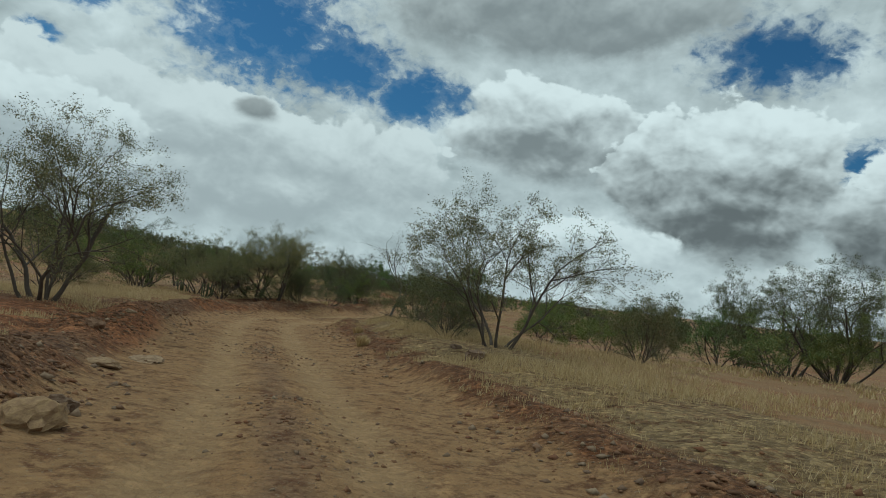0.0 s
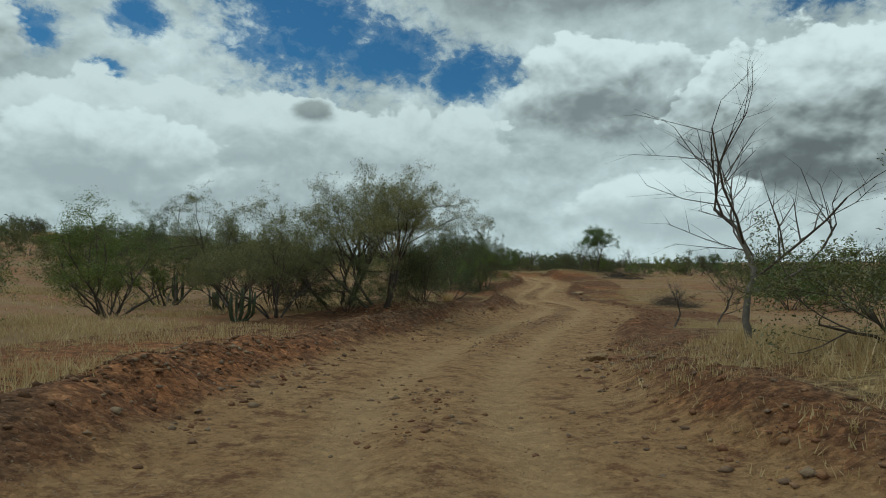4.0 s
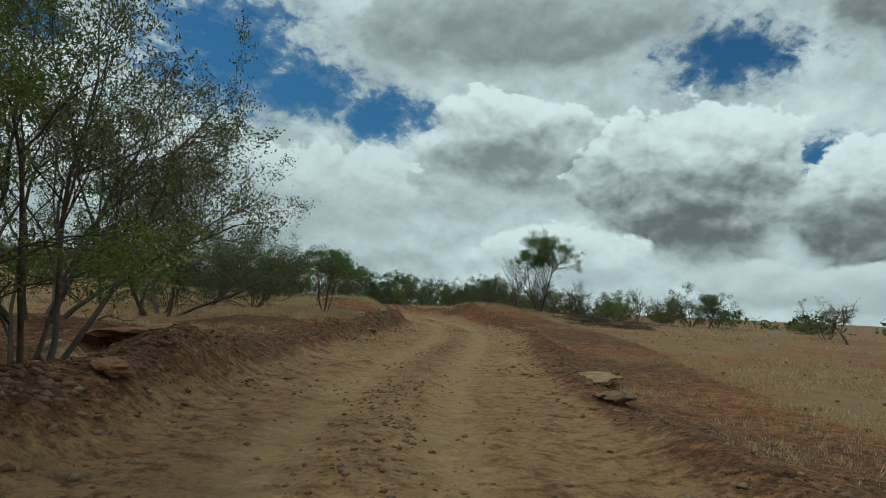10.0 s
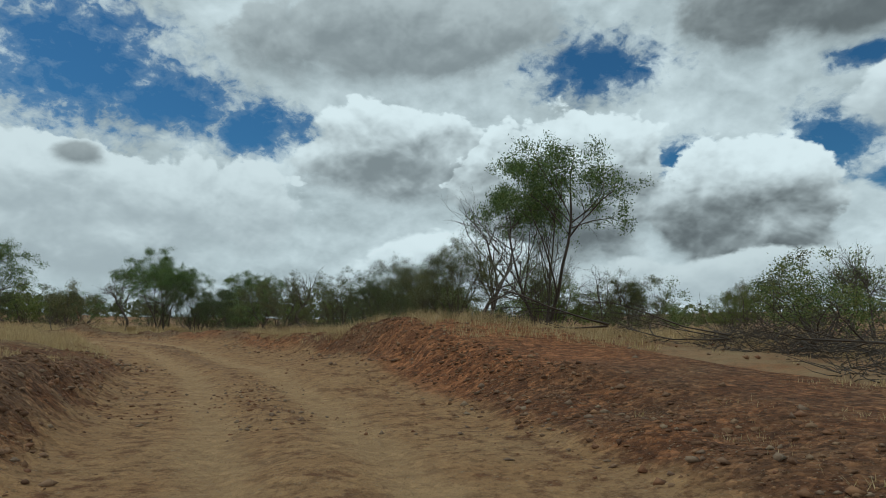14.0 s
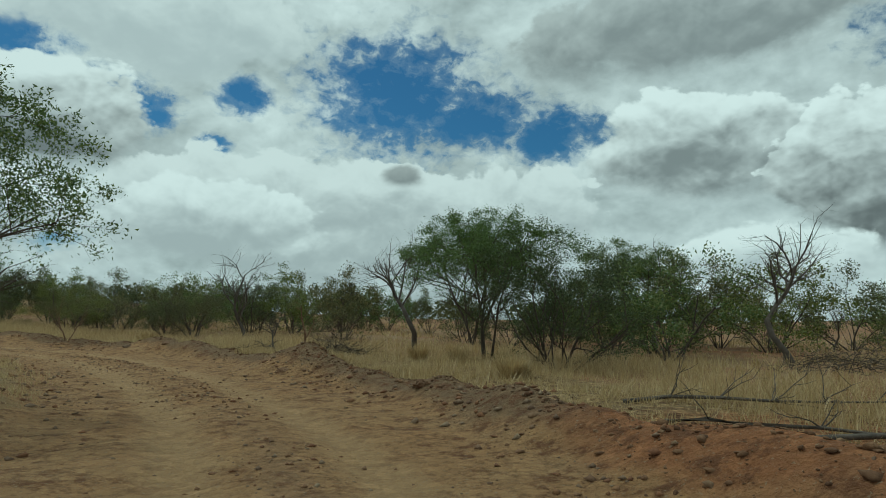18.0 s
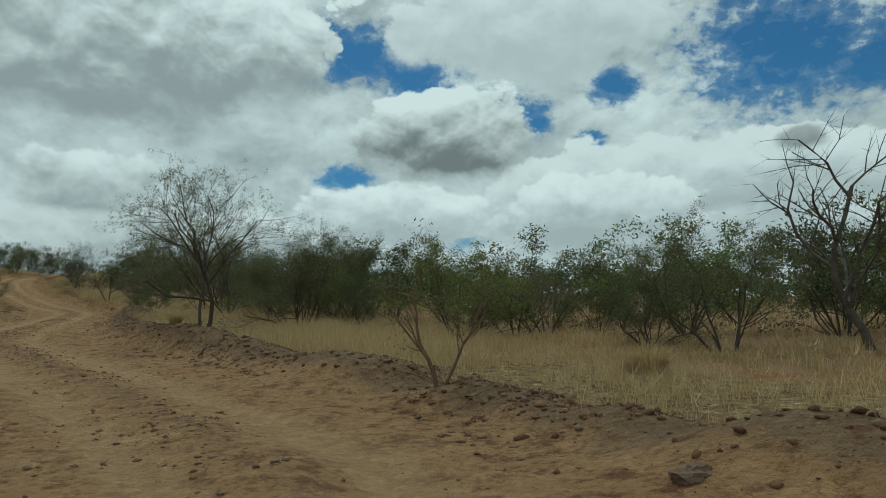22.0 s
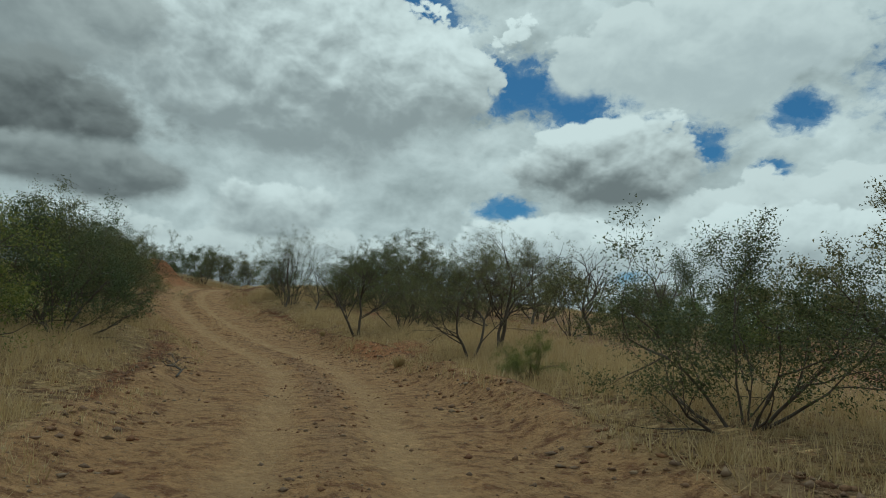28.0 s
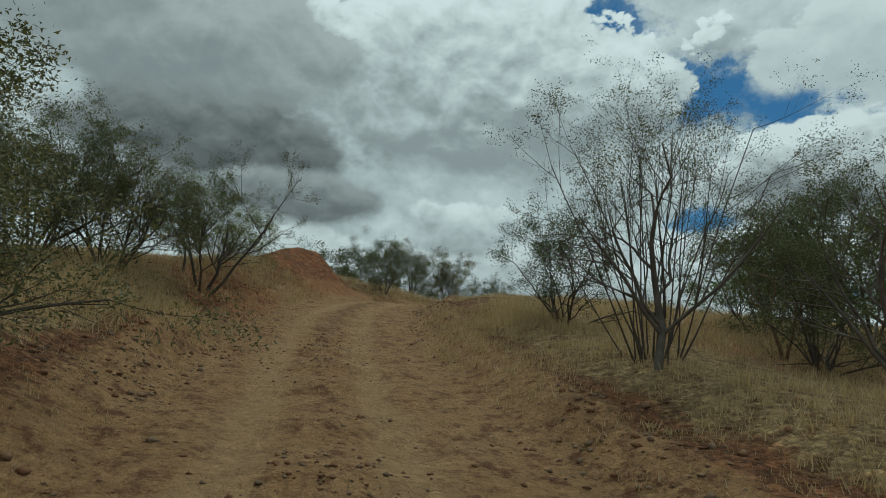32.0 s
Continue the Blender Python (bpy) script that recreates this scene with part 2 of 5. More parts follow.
def earth_material():
    m, t, bsdf = material("dry red earth", 0.95)
    co = object_coords(t)
    col, broad, mid, grit = soil_colours(t, co)
    lat = t.nodes.new("ShaderNodeAttribute")
    lat.attribute_name = "track"
    rut = t.nodes.new("ShaderNodeAttribute")
    rut.attribute_name = "rut"
    dust = mixed(t, ramp(t, mid.outputs[0], [(0.3, 0.2), (0.7, 0.9)]), (0.365, 0.197, 0.086), (0.41, 0.255, 0.125))
    dust = mixed(t, ramp(t, grit.outputs[0], [(0.37, 0.5), (0.47, 0.0)]), dust, (0.12, 0.06, 0.03))
    edge = calc(t, "ADD", lat.outputs["Fac"], calc(t, "MULTIPLY", calc(t, "SUBTRACT", mid.outputs[0], 0.5), 0.9))
    col = mixed(t, ramp(t, edge, [(0.35, 0.0), (0.65, 1.0)]), col, dust)
    worn = calc(t, "ADD", rut.outputs["Fac"], calc(t, "MULTIPLY", calc(t, "SUBTRACT", mid.outputs[0], 0.5), 0.8))
    col = mixed(t, ramp(t, worn, [(0.3, 0.0), (0.8, 0.65)]), col, (0.455, 0.292, 0.148))
    crown = t.nodes.new("ShaderNodeAttribute")
    crown.attribute_name = "crown"
    rubble = mixed(t, ramp(t, grit.outputs[0], [(0.4, 0.0), (0.6, 1.0)]), (0.19, 0.108, 0.062), (0.31, 0.185, 0.105))
    ridge = calc(t, "ADD", crown.outputs["Fac"], calc(t, "MULTIPLY", calc(t, "SUBTRACT", mid.outputs[0], 0.5), 1.1))
    col = mixed(t, ramp(t, ridge, [(0.38, 0.0), (0.9, 0.6)]), col, rubble)
    verge = t.nodes.new("ShaderNodeAttribute")
    verge.attribute_name = "verge"
    litter = mixed(t, mid.outputs[0], (0.30, 0.205, 0.098), (0.40, 0.295, 0.155))
    cover = calc(t, "ADD", verge.outputs["Fac"], calc(t, "MULTIPLY", calc(t, "SUBTRACT", mid.outputs[0], 0.5), 1.2))
    col = mixed(t, ramp(t, cover, [(0.4, 0.0), (0.75, 0.9)]), col, litter)
    spoil = t.nodes.new("ShaderNodeAttribute")
    spoil.attribute_name = "spoil"
    col = mixed(t, ramp(t, calc(t, "ADD", spoil.outputs["Fac"], calc(t, "MULTIPLY", calc(t, "SUBTRACT", mid.outputs[0], 0.5), 0.9)), [(0.25, 0.0), (0.65, 0.8)]), col, (0.19, 0.115, 0.068))
    ochre = t.nodes.new("ShaderNodeAttribute")
    ochre.attribute_name = "ochre"
    red = mixed(t, broad.outputs[0], (0.31, 0.108, 0.043), (0.39, 0.18, 0.078))
    col = mixed(t, ramp(t, calc(t, "ADD", ochre.outputs["Fac"], calc(t, "MULTIPLY", calc(t, "SUBTRACT", mid.outputs[0], 0.5), 1.3)), [(0.37, 0.0), (0.82, 0.78)]), col, red)
    clods = noise_of(t, co, 3.2, 5, 0.75)
    loose = calc(t, "MULTIPLY", ramp(t, clods.outputs[0], [(0.50, 0.0), (0.62, 0.85)]), calc(t, "SUBTRACT", 1.0, calc(t, "MULTIPLY", worn, 0.8)))
    col = mixed(t, loose, col, (0.15, 0.066, 0.032))
    # broken chips of two sizes where wheels do not pass
    bare = calc(t, "SUBTRACT", 1.0, calc(t, "MULTIPLY", ramp(t, edge, [(0.3, 0.0), (0.7, 1.0)]), 0.72))
    chips = None
    for scale, amount in ((7.0, 0.6), (17.0, 0.6)):
        cell = t.nodes.new("ShaderNodeTexVoronoi")
        cell.inputs["Scale"].default_value = scale
        t.links.new(mixed(t, 0.08, co, mid.outputs["Color"], "LINEAR_LIGHT"), cell.inputs["Vector"])
        grey = t.nodes.new("ShaderNodeSeparateColor")
        t.links.new(cell.outputs["Color"], grey.inputs[0])
        chip = ramp(t, grey.outputs[0], [(0.0, (0.42, 0.36, 0.32)), (0.5, (0.9, 0.88, 0.86)), (0.8, (1.15, 1.12, 1.05)), (1.0, (1.75, 1.75, 1.7))])
        col = mixed(t, calc(t, "MULTIPLY", bare, amount), col, mixed(t, 1.0, col, chip, "MULTIPLY"))
        high = calc(t, "MULTIPLY", calc(t, "SUBTRACT", grey.outputs[0], cell.outputs["Distance"]), bare)
        chips = high if chips is None else calc(t, "ADD", chips, high)
    specks = noise_of(t, co, 26.0, 3, 0.6)
    col = mixed(t, ramp(t, specks.outputs[0], [(0.62, 0.0), (0.68, 0.7)]), col, (0.34, 0.25, 0.16))
    t.links.new(col, bsdf.inputs["Base Color"])
    h = calc(t, "ADD", calc(t, "MULTIPLY", mid.outputs[0], 0.6), grit.outputs[0])
    h = calc(t, "ADD", h, calc(t, "MULTIPLY", clods.outputs[0], 1.2))
    h = calc(t, "ADD", h, calc(t, "MULTIPLY", chips, 0.45))
    bumped(t, bsdf, h, 1.0, 0.11)
    return m


def land_material():
    m, t, bsdf = material("dry grassland soil", 0.95)
    co = object_coords(t)
    col, broad, mid, grit = soil_colours(t, co)
    straw = mixed(t, mid.outputs[0], (0.205, 0.138, 0.068), (0.29, 0.207, 0.11))
    cover = calc(t, "ADD", calc(t, "MULTIPLY", broad.outputs[0], 0.8), calc(t, "MULTIPLY", mid.outputs[0], 0.5))
    col = mixed(t, ramp(t, cover, [(0.56, 0.05), (0.8, 0.8)]), col, straw)
    t.links.new(col, bsdf.inputs["Base Color"])
    bumped(t, bsdf, calc(t, "ADD", mid.outputs[0], calc(t, "MULTIPLY", grit.outputs[0], 0.7)), 0.8, 0.08)
    return m


def leaf_material(name, dark, light, dry):
    m = bpy.data.materials.new(name)
    m.use_nodes = True
    t = m.node_tree
    t.nodes.clear()
    info, geo = t.nodes.new("ShaderNodeObjectInfo"), t.nodes.new("ShaderNodeNewGeometry")
    col = mixed(t, geo.outputs["Random Per Island"], dark, light)
    col = mixed(t, ramp(t, calc(t, "ADD", calc(t, "MULTIPLY", geo.outputs["Random Per Island"], 0.5), calc(t, "MULTIPLY", info.outputs["Random"], 0.5)), [(0.55, 0.0), (0.9, 0.8)]), col, dry)
    d, tr, g = t.nodes.new("ShaderNodeBsdfDiffuse"), t.nodes.new("ShaderNodeBsdfTranslucent"), t.nodes.new("ShaderNodeBsdfGlossy")
    g.inputs["Roughness"].default_value = 0.45
    for n in (d, tr):
        t.links.new(col, n.inputs[0])
    a, b, out = t.nodes.new("ShaderNodeMixShader"), t.nodes.new("ShaderNodeMixShader"), t.nodes.new("ShaderNodeOutputMaterial")
    a.inputs[0].default_value, b.inputs[0].default_value = 0.35, 0.04
    t.links.new(d.outputs[0], a.inputs[1]), t.links.new(tr.outputs[0], a.inputs[2])
    t.links.new(a.outputs[0], b.inputs[1]), t.links.new(g.outputs[0], b.inputs[2])
    t.links.new(b.outputs[0], out.inputs[0])
    return m


def bark_material(name, dark, light):
    m, t, bsdf = material(name, 0.9)
    co = object_coords(t)
    n = noise_of(t, co, 14, 6, 0.7, 0.6)
    info = t.nodes.new("ShaderNodeObjectInfo")
    col = ramp(t, n.outputs[0], [(0.3, dark), (0.7, light)])
    col = mixed(t, calc(t, "MULTIPLY", info.outputs["Random"], 0.35), col, (0.10, 0.075, 0.055))
    t.links.new(col, bsdf.inputs["Base Color"])
    bumped(t, bsdf, n.outputs[0], 0.6, 0.02)
    return m


def stone_material(name="broken sandstone", tones=((0.21, 0.09, 0.048), (0.31, 0.165, 0.08), (0.21, 0.15, 0.105), (0.32, 0.235, 0.15))):
    m, t, bsdf = material(name, 0.9)
    co = object_coords(t)
    info = t.nodes.new("ShaderNodeObjectInfo")
    geo = t.nodes.new("ShaderNodeNewGeometry")
    n = noise_of(t, co, 5, 6, 0.7)
    pick = calc(t, "FRACT", calc(t, "ADD", info.outputs["Random"], geo.outputs["Random Per Island"]))
    col = ramp(t, pick, list(zip((0.0, 0.35, 0.7, 1.0), tones)))
    col = mixed(t, ramp(t, n.outputs[0], [(0.4, 0.6), (0.65, 0.0)]), col, (0.15, 0.08, 0.05))
    t.links.new(col, bsdf.inputs["Base Color"])
    bumped(t, bsdf, n.outputs[0], 0.7, 0.04)
    return m


EARTH, LAND, STONE = earth_material(), land_material(), stone_material()
PALE = stone_material("pale sandstone", ((0.34, 0.22, 0.11), (0.40, 0.27, 0.14), (0.36, 0.25, 0.15), (0.42, 0.30, 0.18)))
BARK = bark_material("dark thorn bark", (0.045, 0.036, 0.03), (0.13, 0.105, 0.085))
GREY_BARK = bark_material("grey weathered bark", (0.06, 0.05, 0.043), (0.18, 0.15, 0.125))
RED_BARK = bark_material("peeling red bark", (0.12, 0.055, 0.03), (0.30, 0.19, 0.12))
OLIVE = leaf_material("sparse olive leaf", (0.058, 0.066, 0.024), (0.165, 0.168, 0.06), (0.25, 0.205, 0.085))
GREEN = leaf_material("dark green leaf", (0.036, 0.052, 0.019), (0.108, 0.135, 0.044), (0.17, 0.155, 0.06))
FRESH = leaf_material("fresh green leaf", (0.055, 0.095, 0.022), (0.155, 0.22, 0.056), (0.24, 0.235, 0.07))
STRAW = leaf_material("dry straw", (0.37, 0.255, 0.115), (0.60, 0.45, 0.23), (0.46, 0.36, 0.20))
CACTUS = leaf_material("grey green cactus skin", (0.05, 0.065, 0.03), (0.10, 0.12, 0.055), (0.13, 0.12, 0.06))
YELLOW_OLIVE = leaf_material("pale yellow olive leaf", (0.10, 0.105, 0.035), (0.25, 0.24, 0.095), (0.30, 0.26, 0.11))
YELLOW = leaf_material("yellowish green leaf", (0.075, 0.105, 0.018), (0.19, 0.225, 0.045), (0.26, 0.24, 0.06))


def clod_material():
    m, t, bsdf = material("broken clods of earth", 0.95)
    co = object_coords(t)
    geo = t.nodes.new("ShaderNodeNewGeometry")
    n = noise_of(t, co, 11.0, 6, 0.7)
    col = ramp(t, geo.outputs["Random Per Island"], [(0.0, (0.115, 0.06, 0.034)), (0.45, (0.19, 0.105, 0.06)), (0.8, (0.28, 0.16, 0.088)), (1.0, (0.36, 0.26, 0.165))])
    col = mixed(t, ramp(t, n.outputs[0], [(0.4, 0.5), (0.65, 0.0)]), col, (0.075, 0.036, 0.02))
    t.links.new(col, bsdf.inputs["Base Color"])
    bumped(t, bsdf, n.outputs[0], 0.8, 0.03)
    return m


CLOD = clod_material()


# ---- terrain shape ----
ROAD = [
    (6.0, -40.0, 0.6), (3.2, -20.0, 0.45), (1.6, -8.0, 0.3),
    (0.4, 0.1, 0.19), (-0.7, 5.6, 0.05), (-2.5, 11.9, -0.2), (-4.7, 20.0, -0.3), (-6.4, 29.0, -0.52), (-5.2, 38.2, -0.7),
    (-3.3, 45.2, -0.7), (-2.1, 52.2, -0.77), (-2.3, 59.6, -0.95), (-3.0, 67.6, -1.0), (-2.7, 75.7, -0.88),
    (-1.6, 83.3, -0.71), (-0.4, 91.1, -0.56), (-0.1, 99.1, -0.38), (-0.9, 107.0, -0.27), (-2.2, 114.0, -0.15),
    (-6.2, 124.2, 0.25), (-13.1, 132.9, 0.44), (-21.6, 139.2, 0.66), (-29.1, 140.7, 0.93), (-37.7, 141.2, 1.3),
    (-44.6, 141.8, 1.69), (-58.0, 146.0, 2.31), (-72.5, 149.7, 3.03), (-84.8, 150.1, 4.06), (-100.0, 150.6, 6.0),
    (-112.0, 152.6, 7.9), (-124.0, 158.0, 8.9), (-134.0, 170.0, 8.6)]
# height of the land left and right of the track, per road point
BANK = [
    (0.3, 0.3), (0.3, 0.3), (0.3, 0.3), (0.3, 0.3), (0.35, 0.4), (0.4, 0.5), (0.45, 0.6), (0.35, 0.7), (0.2, 0.4),
    (0.1, -0.1), (0.1, -0.15), (0.2, -0.1), (0.4, -0.15), (0.45, -0.2), (0.5, -0.1), (0.7, 0.1), (0.9, 0.4), (0.9, 0.7), (0.8, 0.9),
    (0.4, 0.25), (0.2, 0.2), (0.15, 0.2), (0.15, 0.22), (0.15, 0.25), (0.2, 0.3), (0.3, 0.4), (0.6, 0.6), (0.9, 0.8), (1.2, 0.9),
    (1.6, 0.7), (1.4, 0.5), (1.0, 0.5)]


def smooth_road():
    """Points every half metre or so along the road: x, y, z, left bank, right bank, and the run in metres."""
    pts = np.array([(*a, *b) for a, b in zip(ROAD, BANK)])
    out = []
    for i in range(len(pts) - 1):
        a, b, c, d = pts[max(i - 1, 0)], pts[i], pts[i + 1], pts[min(i + 2, len(pts) - 1)]
        n = max(2, int(np.hypot(*(c - b)[:2]) / 0.5))
        for k in range(n):
            u = k / n
            out.append(0.5 * (2 * b + (c - a) * u + (2 * a - 5 * b + 4 * c - d) * u * u + (3 * b - a - 3 * c + d) * u ** 3))
    out = np.array(out)
    run = np.r_[0, np.cumsum(np.hypot(*np.diff(out[:, :2], axis=0).T))]
    return np.c_[out, run]


LINE = smooth_road()
AHEAD = np.gradient(LINE[:, :2], axis=0)
AHEAD /= np.linalg.norm(AHEAD, axis=1)[:, None]


def waves(x, y, seed):
    """Gentle sum of sines, between about -1 and 1."""
    rs = np.random.RandomState(seed)
    z = 0 * x
    for k in range(7):
        a, f, ph = rs.uniform(0, 6.28), rs.uniform(0.6, 1.7), rs.uniform(0, 6.28, 2)
        z = z + np.sin(f * (x * math.cos(a) + y * math.sin(a)) + ph[0] + 0.8 * np.sin(f * 0.6 * (y * math.cos(a) - x * math.sin(a)) + ph[1]))
    return z / 3.5


def step(a, b, v):
    u = np.clip((v - a) / (b - a), 0, 1)
    return u * u * (3 - 2 * u)


def near_road(x, y):
    """For points: the road's height, its banks, the run, and the distance to the right of its middle."""
    x, y = np.asarray(x, float).ravel(), np.asarray(y, float).ravel()
    out = np.empty((len(x), 5))
    side = LINE[::4]
    for a in range(0, len(x), 4000):
        dx, dy = x[a:a + 4000, None] - side[:, 0], y[a:a + 4000, None] - side[:, 1]
        d2 = dx * dx + dy * dy
        w = 1 / (d2 + 1.0) ** 3
        w /= w.sum(1)[:, None]
        lat = AHEAD[::4, 1] * dx - AHEAD[::4, 0] * dy
        sign = np.sign((w * lat).sum(1))
        k = d2.argmin(1)
        rows = np.arange(len(k))
        along = AHEAD[::4][k, 0] * dx[rows, k] + AHEAD[::4][k, 1] * dy[rows, k]
        dist = np.where(np.abs(along) < 1.6, lat[rows, k], sign * np.sqrt(d2.min(1)))
        out[a:a + 4000] = np.c_[(w @ side[:, 2:5]), side[k, 5] + along, dist]
    return out


def land(x, y, detail=True):
    """The ground's height."""
    shape = np.shape(x)
    x, y = np.asarray(x, float).ravel(), np.asarray(y, float).ravel()
    rz, lb, rb, run, lat = near_road(x, y).T
    side = np.where(lat < 0, lb, rb)
    # the steep cut on the right before the bend
    cut = (lat > 0) * step(101, 106, y) * step(130, 123, y)
    d = np.abs(lat)
    z = rz + side * step(2.3 + 0.5 * cut, 5.2 - 1.3 * cut, d) + 0.22 * waves(x / 5, y / 5, 3) * step(4, 14, d) + 0.5 * waves(x / 24, y / 24, 5) * step(15, 60, d)
    # loose berm beside the track
    berm = np.exp(-((d - 3.1) / 0.55) ** 2) * (0.14 + 0.22 * np.clip(waves(run / 2.4, lat * 0 + np.sign(lat) * 9, 8) + 0.3, 0, 1.4))
    z = z + berm
    # chunky spoil pushed up along the track: on the right past the bend, and as a rubble bank on the left before it
    right = np.where(lat > 0, step(116, 126, y) * step(-66, -50, x), 0) + np.where(lat < 0, 0.75 * step(112, 104, y) * step(-6, 2, y), 0)
    lumpy = 0.30 + 0.30 * waves(run / 1.7, lat * 0 + 5, 14) + (0.22 * waves(x / 0.34, y / 0.34, 15) if detail else 0)
    z = z + right * np.exp(-((d - 3.45) / 0.62) ** 2) * np.clip(lumpy, 0.02, 0.75) * np.where(lat > 0, 0.42, 0.8)
    # two wheel ruts with a low crown between them
    if detail:
        edge = step(3.4, 2.2, d)
        sway = 0.18 * np.sin(run / 9.0) + 0.08 * np.sin(run / 3.7)
        ruts = np.exp(-((lat - sway + 0.95) / 0.33) ** 2) + np.exp(-((lat - sway - 0.7) / 0.33) ** 2)
        z = z - 0.055 * ruts * edge + 0.035 * np.exp(-((lat - sway + 0.1) / 0.4) ** 2) * edge
        z = z + (0.015 + 0.045 * step(2.2, 3.0, d) * step(5.5, 4.0, d)) * waves(x / 0.4, y / 0.4, 11) + 0.012 * waves(x / 0.27, y / 0.27, 12)
    # spoil heaps and the cut at the crest
    for hx, hy, hr, hz in HEAPS:
        z = z + hz * np.exp(-(((x - hx) ** 2 + (y - hy) ** 2) / hr ** 2) ** 1.3)
    far = np.hypot(x + 30, y - 80)
    z = z - 0.03 * np.clip(far - 260, 0, 400) + 26 * step(500, 1500, far) * (1 + waves(x / 420, y / 420, 21))
    return z.reshape(shape)


# x, y, radius, height of heaps of spoil and low knolls
HEAPS = [(-28.4, 143.9, 1.3, 0.22), (-21.2, 142.2, 1.3, 0.2), (-12.6, 136.4, 1.2, 0.3), (-119.5, 149.3, 2.4, 1.15), (-115.5, 148.8, 2.0, 0.55), (-9.0, 43.0, 2.6, 0.5),
         (-9.8, 75.5, 2.2, 0.3), (3.5, 111.5, 4.0, 0.5), (-51.0, 147.6, 1.1, 0.3), (8.5, 69.0, 2.0, 0.25), (-6.0, 99.5, 2.4, 0.35)]
# bare orange-red subsoil: x, y, radius
OCHRE = [(-117.5, 149.3, 6.0), (-106.0, 146.6, 4.0), (3.4, 108.5, 4.5), (0.5, 121.5, 4.0), (-3.6, 128.0, 3.0), (4.5, 75.0, 4.0), (5.0, 66.0, 3.0), (4.6, 86.0, 3.0), (-7.5, 66.0, 3.0),
         (-4.0, 97.0, 3.5), (-9.0, 30.0, 5.0), (-6.5, 14.0, 4.0), (-75.0, 153.2, 2.5), (-88.0, 146.6, 3.0)]


# ---- building blocks ----
def mesh_of(name, verts, faces, mat, smooth=False):
    """A mesh from an array of points and arrays of quads or triangles."""
    me = bpy.data.meshes.new(name)
    verts = np.asarray(verts, np.float32)
    groups = [np.asarray(f, np.int32) for f in (faces if isinstance(faces, list) else [faces]) if len(f)]
    me.vertices.add(len(verts))
    me.vertices.foreach_set("co", verts.ravel())
    flat = np.concatenate([g.ravel() for g in groups])
    sizes = np.concatenate([np.full(len(g), g.shape[1], np.int32) for g in groups])
    me.loops.add(len(flat))
    me.loops.foreach_set("vertex_index", flat)
    me.polygons.add(len(sizes))
    me.polygons.foreach_set("loop_start", np.r_[0, np.cumsum(sizes)[:-1]].astype(np.int32))
    me.polygons.foreach_set("loop_total", sizes)
    if smooth:
        me.polygons.foreach_set("use_smooth", np.ones(len(sizes), bool))
    me.materials.append(mat)
    me.update(calc_edges=True)
    me.validate()
    return me


def floats(me, name, values):
    a = me.attributes.new(name, "FLOAT", "POINT")
    a.data.foreach_set("value", np.asarray(values, np.float32))


# ---- ground and road ----
def build_ground():
    def axis(lo, hi):
        core = np.arange(lo, hi + 0.1, 1.5)
        grow = np.cumsum(1.5 * 1.13 ** np.arange(1, 52))
        return np.r_[lo - grow[::-1], core, hi + grow]
    xs, ys = axis(-150, 45), axis(-35, 215)
    X, Y = np.meshgrid(xs, ys)
    d = np.abs(near_road(X, Y)[:, 4]).reshape(X.shape)
    Z = land(X, Y, False) - 0.45 * step(7.6, 5.5, d)
    n, m = X.shape
    idx = np.arange(n * m).reshape(n, m)
    quads = np.stack([idx[:-1, :-1], idx[:-1, 1:], idx[1:, 1:], idx[1:, :-1]], -1).reshape(-1, 4)
    ob = new("ground", mesh_of("ground", np.c_[X.ravel(), Y.ravel(), Z.ravel()], quads, LAND, True))
    tagged(ob, "dry grassland soil with reddish bare patches", "ground", kind="structure")


